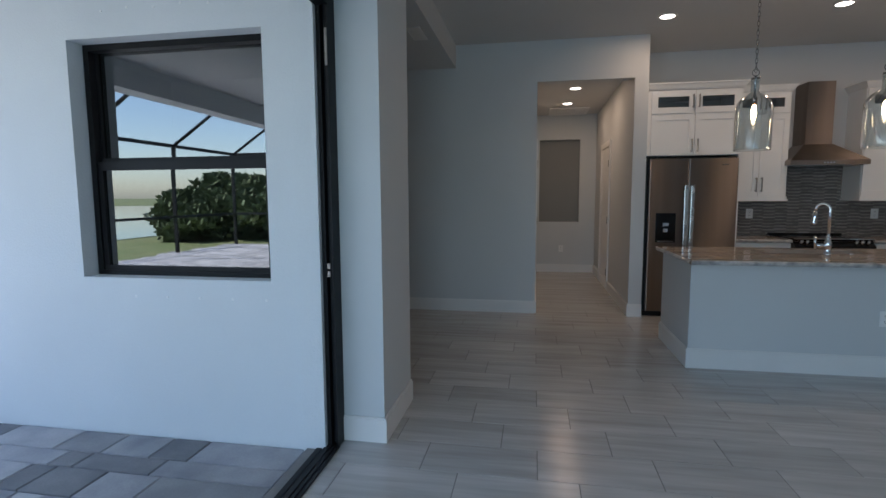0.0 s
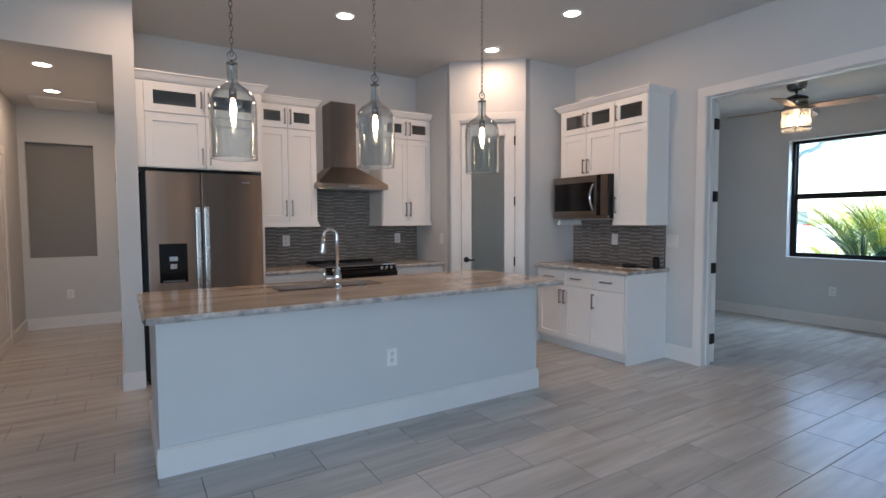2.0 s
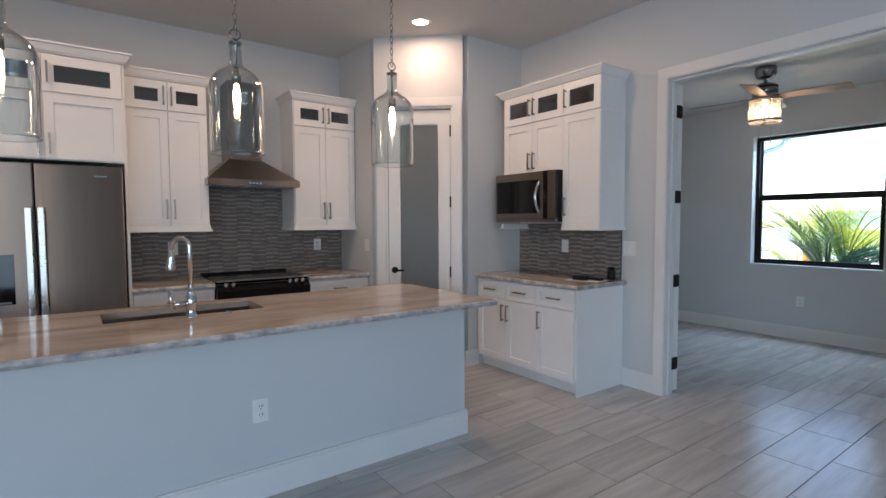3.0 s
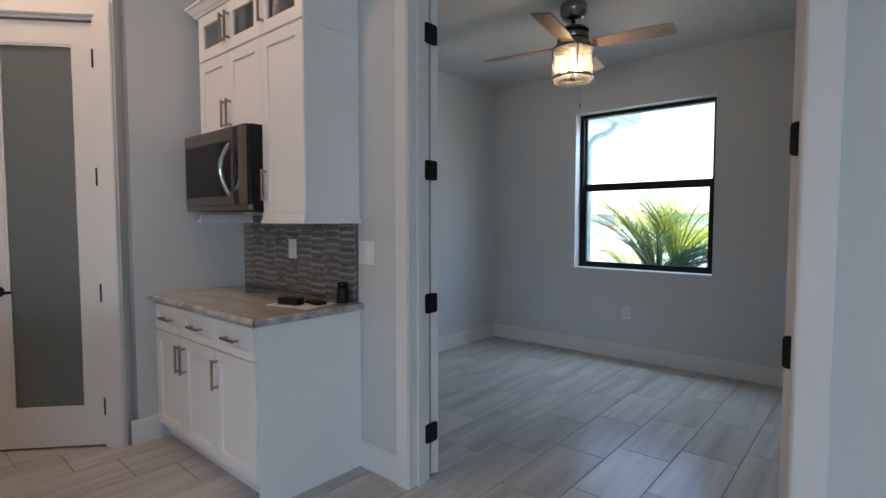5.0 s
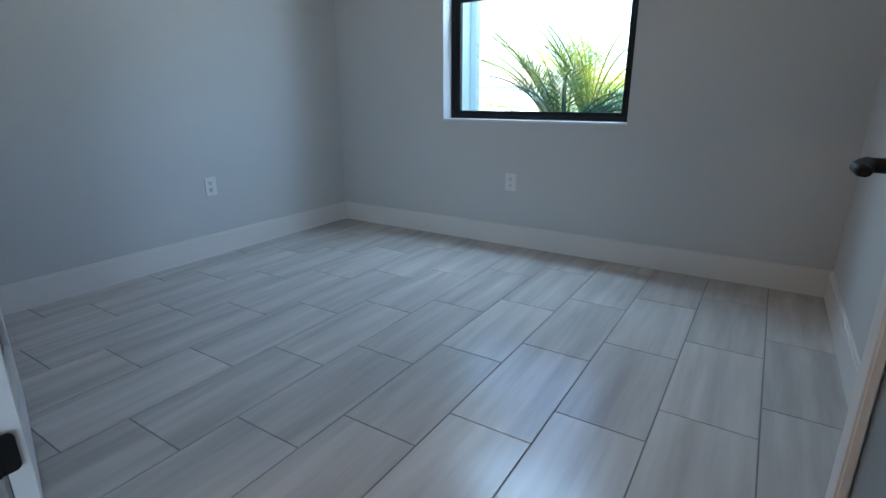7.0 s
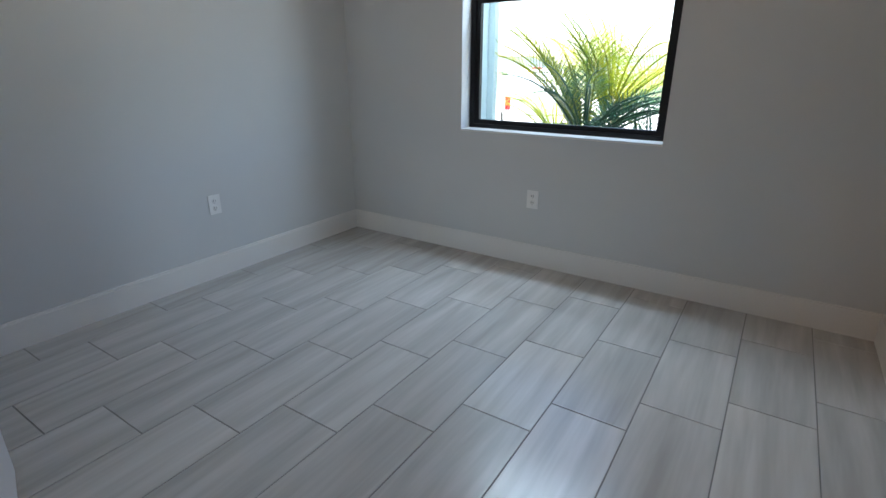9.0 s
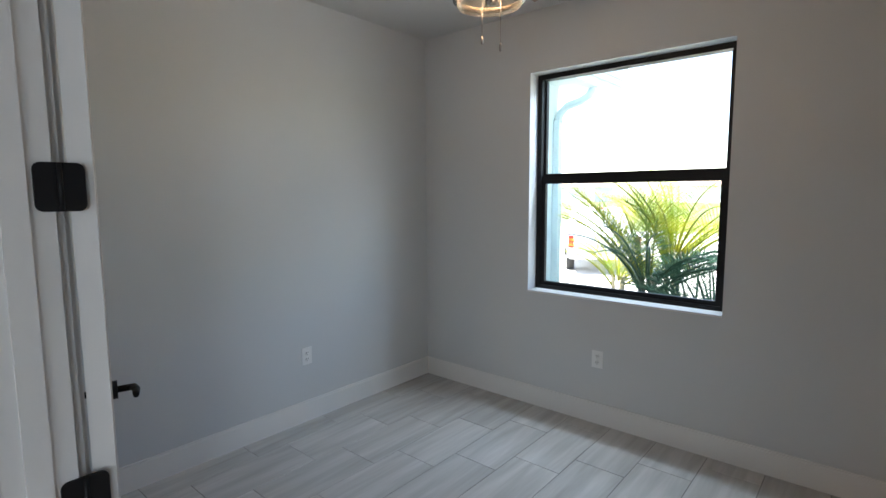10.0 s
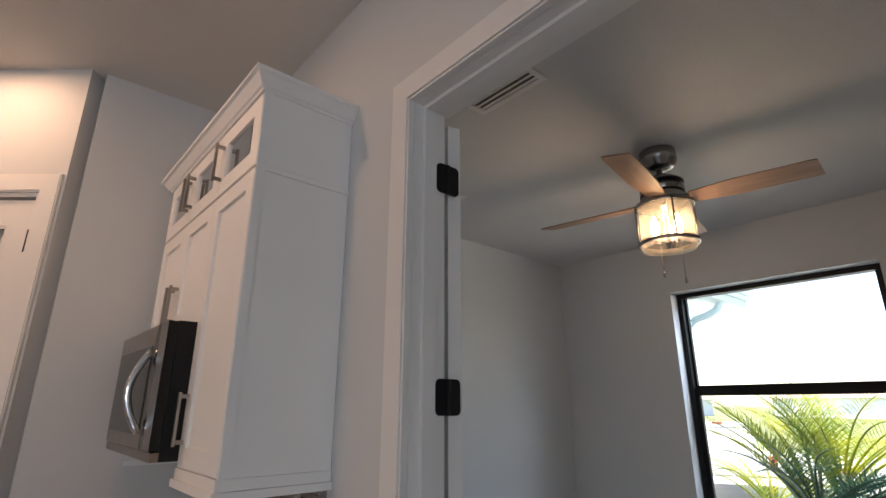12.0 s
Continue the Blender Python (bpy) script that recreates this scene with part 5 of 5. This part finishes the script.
def frond(bm, rng, base, yaw, rise, length, droop, leaf, spacing=0.034):
    """A feather frond: an arching stem with rows of narrow leaflets that stand up in a V."""
    n = int(length / spacing)
    p, pts = Vector(base), [Vector(base)]
    turn = rng.uniform(-0.5, 0.5)
    for i in range(n):
        u = i / n
        a, y = rise - droop * u ** 1.6, yaw + turn * u * u
        p = p + Vector((math.cos(y) * math.cos(a), math.sin(y) * math.cos(a), math.sin(a))) * (length / n)
        pts.append(p.copy())
    tube(bm, pts[::2], 0.01, 5, radii=[0.012 * (1 - 0.85 * i / len(pts[::2])) + 0.002 for i in range(len(pts[::2]))])
    for i in range(max(2, n // 6), n + 1):
        u = i / n
        tang = (pts[min(i + 1, n)] - pts[i - 1]).normalized()
        s = tang.cross(Vector((0, 0, 1))).normalized()
        up = s.cross(tang)
        ll = leaf * min(1.0, 0.45 + 2.4 * (u - 0.12)) * (1.0 - 0.62 * max(0.0, u - 0.45) / 0.55)
        ahead = 0.45 + 0.75 * u
        for k in (-1, 1):
            w = (tang * ahead * rng.uniform(0.85, 1.15) + s * k * 0.8 + up * rng.uniform(0.25, 0.55)).normalized()
            q = ll * rng.uniform(0.88, 1.08)
            p0 = pts[i] + tang * rng.uniform(-0.006, 0.006)
            mid = p0 + w * q * 0.55
            tip = p0 + w * q + Vector((0, 0, -q * rng.uniform(0.06, 0.22)))
            wd = tang * 0.0048
            a = [bm.verts.new(p0 - wd * 0.5), bm.verts.new(p0 + wd * 0.5), bm.verts.new(mid + wd), bm.verts.new(mid - wd), bm.verts.new(tip)]
            bm.faces.new((a[0], a[1], a[2], a[3]))
            bm.faces.new((a[3], a[2], a[4]))


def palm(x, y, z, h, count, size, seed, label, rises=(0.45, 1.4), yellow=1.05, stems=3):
    """Clumping palm: fronds steeper than `yellow` are coloured as sunlit, the rest as shaded."""
    rng = random.Random(seed)
    p = thing("palm", pose(x, y, z), label, "palm", "garden palms")
    for k in range(stems):
        a = 2.1 * k
        bm = tube(bmesh.new(), [(0.04 * math.cos(a), 0.04 * math.sin(a), 0), (0.05 * math.cos(a), 0.05 * math.sin(a), h * 0.5), (0.08 * math.cos(a), 0.08 * math.sin(a), h)], 0.03, 8, radii=[0.04, 0.032, 0.022])
        part("trunk", bm, BARK, p)
    for k in range(count):
        bm = bmesh.new()
        yaw = 2.39996 * k + rng.uniform(-0.3, 0.3)
        rise = rises[0] + (rises[1] - rises[0]) * ((k * 0.618) % 1.0)
        base = Vector((0.07 * math.cos(yaw), 0.07 * math.sin(yaw), h * rng.uniform(0.8, 1.0)))
        frond(bm, rng, base, yaw, rise, size * rng.uniform(0.85, 1.1), rng.uniform(0.55, 1.15), size * rng.uniform(0.24, 0.30))
        part("frond", bm, LEAF_SUNLIT if rise > yellow else LEAF, p)
    return p


palm(10.4, 4.2, -0.28, 1.0, 36, 1.08, 3, "green areca palm with sunlit yellow upper fronds by the window", (0.3, 1.5), 0.98)
palm(11.0, 4.15, -0.28, 1.2, 24, 1.1, 8, "sunlit yellow green areca palm in the garden bed", (0.6, 1.5), 0.5)
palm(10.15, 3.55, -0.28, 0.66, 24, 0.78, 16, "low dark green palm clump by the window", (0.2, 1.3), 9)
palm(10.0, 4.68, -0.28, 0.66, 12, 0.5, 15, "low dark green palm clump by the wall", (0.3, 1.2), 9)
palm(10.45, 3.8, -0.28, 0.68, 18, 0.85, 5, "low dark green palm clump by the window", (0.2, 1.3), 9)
palm(11.6, 4.95, -0.28, 0.8, 16, 0.85, 9, "sunlit yellow green areca palm beside the driveway", (0.3, 1.3), 0.3)

# pickup on the driveway, seen from behind
tk = thing("pickup_truck", pose(16.2, 7.1, -0.28, 0, 0, 28) @ Matrix.Diagonal((0.82, 0.82, 0.82, 1)), "white pickup truck parked on the driveway", "pickup truck")
bm = bmesh.new()
prism(bm, [(0, 0.45), (5.3, 0.45), (5.3, 1.0), (5.2, 1.08), (3.9, 1.12), (3.88, 1.12), (0, 1.08)], -0.95, 0.95)
part("body", bm, CARPAINT, tk)
bm = bmesh.new()
a = [bm.verts.new(p) for p in ((1.75, -0.93, 1.05), (1.75, 0.93, 1.05), (4.2, 0.93, 1.05), (4.2, -0.93, 1.05))]
b = [bm.verts.new(p) for p in ((1.95, -0.74, 1.72), (1.95, 0.74, 1.72), (3.35, 0.74, 1.74), (3.35, -0.74, 1.74))]
bm.faces.new(b)
for i in range(4):
    bm.faces.new((a[i], a[(i + 1) % 4], b[(i + 1) % 4], b[i]))
part("cab", bm, CARPAINT, tk)
bm = bmesh.new()
v = [bm.verts.new(p) for p in ((1.80, -0.80, 1.15), (1.80, 0.80, 1.15), (1.925, 0.70, 1.64), (1.925, -0.70, 1.64))]
bm.faces.new(v)
part("rear_window", bm, CARGLASS, tk)
part("brake_light", boxes((1.92, -0.14, 1.725, 1.99, 0.14, 1.77)), REDLENS, tk, "red high brake light")
for s in (-1, 1):
    part("tail_light", boxes((-0.02, s * 0.86 - 0.07, 0.72, 0.04, s * 0.86 + 0.07, 1.05), bevel=0.01), REDLENS, tk, "red tail light")
    for x in (0.95, 4.4):
        w = part("wheel", tube(bmesh.new(), [(x, s * 0.74, 0.37), (x, s * 0.96, 0.37)], 0.37, 24), RUBBER, tk)
part("bumper", boxes((-0.12, -0.9, 0.42, -0.005, 0.9, 0.62), bevel=0.03), CHROME, tk)

# far side of the road
for i, (x, y, w, h) in enumerate(((110, 26, 18, 3.2), (112, 60, 20, 3.2), (108, 2, 18, 3.2), (114, 92, 20, 3.2))):
    hs = thing("house", pose(x, y, -0.3), "pale single-storey house across the road", "house", "houses across the road")
    part("wall", boxes((0, -w / 2, 0, 10, w / 2, h)), STUCCO, hs)
    bm = bmesh.new()
    e = [bm.verts.new(p) for p in ((-0.6, -w / 2 - 0.6, h), (10.6, -w / 2 - 0.6, h), (10.6, w / 2 + 0.6, h), (-0.6, w / 2 + 0.6, h))]
    t0, t1 = bm.verts.new((5, -w / 2 + 4.5, h + 2.2)), bm.verts.new((5, w / 2 - 4.5, h + 2.2))
    for f in ((e[0], e[1], t0), (e[1], e[2], t1, t0), (e[2], e[3], t1), (e[3], e[0], t0, t1), (e[3], e[2], e[1], e[0])):
        bm.faces.new(f)
    part("roof", bm, ROOFTILE, hs)

# ---- outside, lanai side ----
structure("lanai_ceiling", boxes((-4.2, -5.0, 2.72, LX0, LY, 2.80)), CEIL, "pale stucco lanai ceiling", "ceiling")
structure("lanai_beam", boxes((-4.2, -5.0, 2.45, -3.95, LY, 2.72)), STUCCO, "pale stucco lanai edge beam", "beam")
structure("lanai_base", boxes((-9.0, -9.0, -0.30, LX0, LY, -0.062)), GROUT, "grey joint bed under the pavers", "patio")
structure("lake", boxes((-95, -90, -0.298, -16, 60, -0.27)), WATER, "grey green lake beyond the lawn", "water")
cage = thing("screen_cage", pose(0, 0, -0.06), "dark bronze pool cage frame beyond the lanai", "screen enclosure")
CX = -8.8
for y in (-8.8, -6.2, -3.6, -1.0, 1.6):
    part("post", boxes((CX - 0.04, y - 0.03, 0, CX + 0.04, y + 0.03, 2.7)), BLACK, cage)
    part("rafter", tube(bmesh.new(), [(CX, y, 2.7), (-7.6, y, 3.5), (-4.75, y, 3.55)], 0.04, 6), BLACK, cage)
part("top_rail", boxes((CX - 0.03, -8.8, 2.66, CX + 0.03, 1.6, 2.74)), BLACK, cage)
part("mid_rail", boxes((CX - 0.025, -8.8, 0.9, CX + 0.025, 1.6, 0.96)), BLACK, cage)
part("top_rail", boxes((CX, -8.83, 2.66, -1.2, -8.77, 2.74)), BLACK, cage)
part("mid_rail", boxes((CX, -8.82, 0.9, -1.2, -8.78, 0.96)), BLACK, cage)
for x in (-6.2, -3.6):
    part("post", boxes((x - 0.03, -8.84, 0, x + 0.03, -8.76, 2.7)), BLACK, cage)
    part("brace", tube(bmesh.new(), [(x, -8.8, 2.7), (x - 1.0, -8.0, 3.5)], 0.035, 6), BLACK, cage)


def bush(x, y, r, h, seed, name, label):
    rng = random.Random(seed)
    p = thing(name, pose(x, y, -0.3), label, "tree", "trees by the lake")
    bm = tube(bmesh.new(), [(0, 0, 0), (0.1, 0.05, h * 0.4), (0.0, 0.1, h * 0.75)], 0.12, 7, radii=[0.16, 0.11, 0.04])
    for k in range(5):
        a = rng.uniform(0, 6.28)
        tube(bm, [(0.05, 0.05, h * (0.25 + 0.08 * k)), (r * 0.6 * math.cos(a), r * 0.6 * math.sin(a), h * (0.45 + 0.09 * k))], 0.03, 5)
    part("trunk", bm, BARK, p)
    verts, faces = [], []
    for k in range(4200):
        a, b = rng.uniform(0, 6.28), rng.uniform(-0.95, 1.0)
        lump = 0.75 + 0.25 * math.sin(3 * a + seed) * math.cos(4 * b)
        rr = r * lump * math.sqrt(max(0.02, 1 - b * b)) * rng.uniform(0.55, 1.0)
        c = Vector((rr * math.cos(a), rr * math.sin(a), h * 0.40 + h * 0.5 * b * lump))
        u = Vector((rng.uniform(-1, 1), rng.uniform(-1, 1), rng.uniform(-1, 1))).normalized() * r * 0.085
        w = u.orthogonal().normalized() * r * 0.05
        i = len(verts)
        verts += [c - u, c + w, c + u, c - w]
        faces.append((i, i + 1, i + 2, i + 3))
    me = bpy.data.meshes.new("crown")
    me.from_pydata(verts, [], faces)
    me.materials.append(TREELEAF)
    o = new("crown", me)
    o.parent = p
    return p


for i, (x, y, r, h) in enumerate(((-7.5, -13.5, 2.3, 2.7), (-10.2, -13.8, 2.4, 2.9), (-5.0, -13.0, 2.2, 2.7), (-12.8, -12.6, 2.1, 2.3), (-13.6, -16.0, 2.8, 3.2), (-2.2, -13.2, 2.4, 2.9))):
    bush(x, y, r, h, i + 2, "tree", "dense green hedge tree behind the cage")
for i in range(7):
    bush(-100 - 3 * (i % 2), -85 + 20 * i, 9, 7 + (i % 3), 20 + i, "tree", "far green tree across the lake")
for i, y in enumerate((-52, -22)):
    hs = thing("house", pose(-112, y, -0.3), "pale house with brown roof across the lake", "house", "houses across the lake")
    part("wall", boxes((0, -9, 0, 10, 9, 4.5)), STUCCO, hs)
    bm = bmesh.new()
    e = [bm.verts.new(p) for p in ((-0.6, -9.6, 4.5), (10.6, -9.6, 4.5), (10.6, 9.6, 4.5), (-0.6, 9.6, 4.5))]
    t0, t1 = bm.verts.new((5, -4.5, 8)), bm.verts.new((5, 4.5, 8))
    for f in ((e[0], e[1], t0), (e[1], e[2], t1, t0), (e[2], e[3], t1), (e[3], e[0], t0, t1), (e[3], e[2], e[1], e[0])):
        bm.faces.new(f)
    part("roof", bm, ROOFTILE, hs)


# ---- pieces: mosaic, pavers, floor tiles ----
def chamfered(w, d, h, c):
    """Verts and faces of a slab w x d, its top edge chamfered by c, lying with its top at z = 0."""
    v = [(0, 0, -h), (w, 0, -h), (w, d, -h), (0, d, -h), (0, 0, -c), (w, 0, -c), (w, d, -c), (0, d, -c), (c, c, 0), (w - c, c, 0), (w - c, d - c, 0), (c, d - c, 0)]
    f = [(8, 9, 10, 11)] + [(4 + i, 4 + (i + 1) % 4, 8 + (i + 1) % 4, 8 + i) for i in range(4)] + [(i, (i + 1) % 4, 4 + (i + 1) % 4, 4 + i) for i in range(4)]
    return v, f


def raw_mesh(name, v, f, mat):
    me = bpy.data.meshes.new(name)
    me.from_pydata(v, [], f)
    me.materials.append(mat)
    return me


MH, ML = 0.0185, 0.128    # height and length of a strip


def mosaic_columns(length, z0, z1, seed):
    """Strips in upright columns, each column set off by half a strip: (x, z, width, height, proud, tone)."""
    rng = random.Random(seed)
    out = []
    for c in range(int(length / ML) + 1):
        x, w = c * ML, min(ML, length - c * ML)
        if w < 0.012:
            continue
        z, k = z0 - (MH / 2 if c % 2 else 0), 0
        while z < z1 - 0.004:
            a, b = max(z, z0), min(z + MH, z1)
            if b - a > 0.005:
                out.append((x, a, w, b - a, 0.0004 + 0.0042 * ((k + c) % 2) + rng.uniform(0, 0.001), (k + c) % 2))
            z += MH
            k += 1
    return out


def strip_mesh(w, h):
    v, f = chamfered(w - 0.0012, h - 0.0026, 0.007, 0.0014)
    return [(p[0], -p[2], p[1]) for p in v], [q[::-1] for q in f]


# side wall, strip by strip; local x runs along the wall
side_len = PB.y - 4.178
bs = tagged(thing("backsplash_side", pose(EX0, PB.y - 0.001, 0, 0, 0, -90), "grey brown stacked strip mosaic behind the side counter", "backsplash"), kind="structure")
part("grout_bed", boxes((0, -0.005, CT1 + 0.001, side_len, -0.0005, 1.326)), JOINT, bs)
part("edge_trim", boxes((side_len + 0.0005, -0.012, CT1 + 0.001, side_len + 0.006, -0.0005, 1.326)), DARKNICKEL, bs, "dark metal edge strip")
cache = {}
for x, z, w, h, pr, tone in mosaic_columns(side_len, CT1 + 0.002, 1.326, 4):
    key = (round(w, 3), round(h, 3), tone)
    if key not in cache:
        cache[key] = raw_mesh("mosaic_strip", *strip_mesh(w, h), (MOSAIC_DARK, MOSAIC_LIGHT)[tone])
    o = new("mosaic_strip", cache[key])
    o.parent = bs
    o.location = (x + 0.0006, -0.0072 - pr, z + 0.0013)
# back wall, joined by tone
bw = tagged(thing("backsplash_back", pose(2.288, KY, 0), "grey brown stacked strip mosaic behind the range", "backsplash"), kind="structure")
blen = PA.x - 2.288
part("grout_bed", boxes((0, -0.005, CT1 + 0.001, blen, -0.0005, 1.328), (0.60, -0.005, 1.3285, 1.326, -0.0005, 1.70)), JOINT, bw)
VF = ([], []), ([], [])
for x, z, w, h, pr, tone in mosaic_columns(blen, CT1 + 0.002, 1.70, 6):
    if z > 1.322:
        x0, x1 = max(x, 0.602), min(x + w, 1.324)
        if x1 - x0 < 0.012:
            continue
        x, w = x0, x1 - x0
    V, F = VF[tone]
    v, f = strip_mesh(w, h)
    i = len(V)
    V += [(p[0] + x + 0.0006, p[1] - 0.0072 - pr, p[2] + z + 0.0013) for p in v]
    F += [tuple(i + k for k in q) for q in f]
for (V, F), mat in zip(VF, (MOSAIC_DARK_FAR, MOSAIC_LIGHT_FAR)):
    o = tagged(new("mosaic_strips", raw_mesh("mosaic_strips", V, F, mat)), kind="stuff")
    o.parent = bw

# lanai pavers
patio = structure("patio", boxes((-4.4, -1.0, -0.075, LX0 - 0.001, LY - 0.001, -0.061)), GROUT, "grey concrete paver patio in mixed sizes", "patio")
rng = random.Random(12)
V, F, cache = [], [], {}
y, row = LY - 0.002, 0
while y > -8.5:
    d = (0.225, 0.15, 0.225, 0.30)[row % 4]
    x = LX0 - 0.03 - rng.uniform(0, 0.2)
    first = True
    while x > -8.7:
        w = rng.choice((0.15, 0.225, 0.30, 0.30, 0.45))
        a = x - w
        if first:
            w, first = (LX0 - 0.003) - a, False
        v, f = chamfered(round(w, 3) - 0.006, d - 0.006, 0.04, 0.005)
        if a > -3.6 and y > 0.4:
            key = (round(w, 3), d)
            if key not in cache:
                cache[key] = raw_mesh("paver", v, f, PAVER)
            o = new("paver", cache[key])
            o.parent = patio
            o.location = (a + 0.003, y - d + 0.003, -0.03 - rng.uniform(0, 0.002))
        else:
            i = len(V)
            V += [(p[0] + a, p[1] + y - d, p[2] - 0.03) for p in v]
            F += [tuple(i + k for k in q) for q in f]
        x = a
    y -= d
    row += 1
o = tagged(new("pavers_far", raw_mesh("pavers_far", V, F, PAVERS)), kind="stuff")
o.parent = patio

# floor tiles, laid in a third bond through all the rooms
TL, TW = 0.576, 0.2853
tv, tf = chamfered(TL - 0.004, TW - 0.004, 0.010, 0.0012)
tile_mesh = raw_mesh("floor_tile", tv, tf, TILE)
floor_main = structure("floor_great_room", boxes((LX0 + 0.1, -4.25, -0.02, 5.6, 5.9, -0.0028)), GROUT, "light grey wood-look porcelain tile floor", "floor")
floor_bed = structure("floor_bedroom", boxes((5.66, 2.05, -0.02, 8.6, 5.45, -0.0028)), GROUT, "light grey wood-look porcelain tile bedroom floor", "floor")
V, F = [], []
j0 = -28
for j in range(j0, 24):
    y = 3.212 + TW * j
    shift = 7.6385 - 0.192 * (j % 3)
    for i in range(-22, 4):
        x = shift + TL * i
        if y > 9.3 or y < -4.5 or x < -4.6 or x > 8.6:
            continue
        if x + TL < -0.9 and y < 2.62:
            continue
        if x < -0.9 and y < 2.62 and x + TL > -0.9:
            i0 = len(V)
            v, f = chamfered(x + TL + 0.9 - 0.004, TW - 0.004, 0.010, 0.0012)
            V += [(p[0] - 0.898, p[1] + y + 0.002, p[2]) for p in v]
            F += [tuple(i0 + k for k in q) for q in f]
            continue
        if x > 5.66 and (y + TW < 2.1 or y > 5.4):
            continue
        bed = x + TL / 2 > 5.65
        if bed or (x > -0.9 and 0.9 < y < 4.4):
            o = new("floor_tile", tile_mesh)
            o.parent = floor_bed if bed else floor_main
            o.location = (x + 0.002, y + 0.002, 0)
        else:
            i0 = len(V)
            V += [(p[0] + x + 0.002, p[1] + y + 0.002, p[2]) for p in tv]
            F += [tuple(i0 + k for k in q) for q in tf]
o = tagged(new("floor_tiles_far", raw_mesh("floor_tiles_far", V, F, TILE)), kind="stuff")
o.parent = floor_main
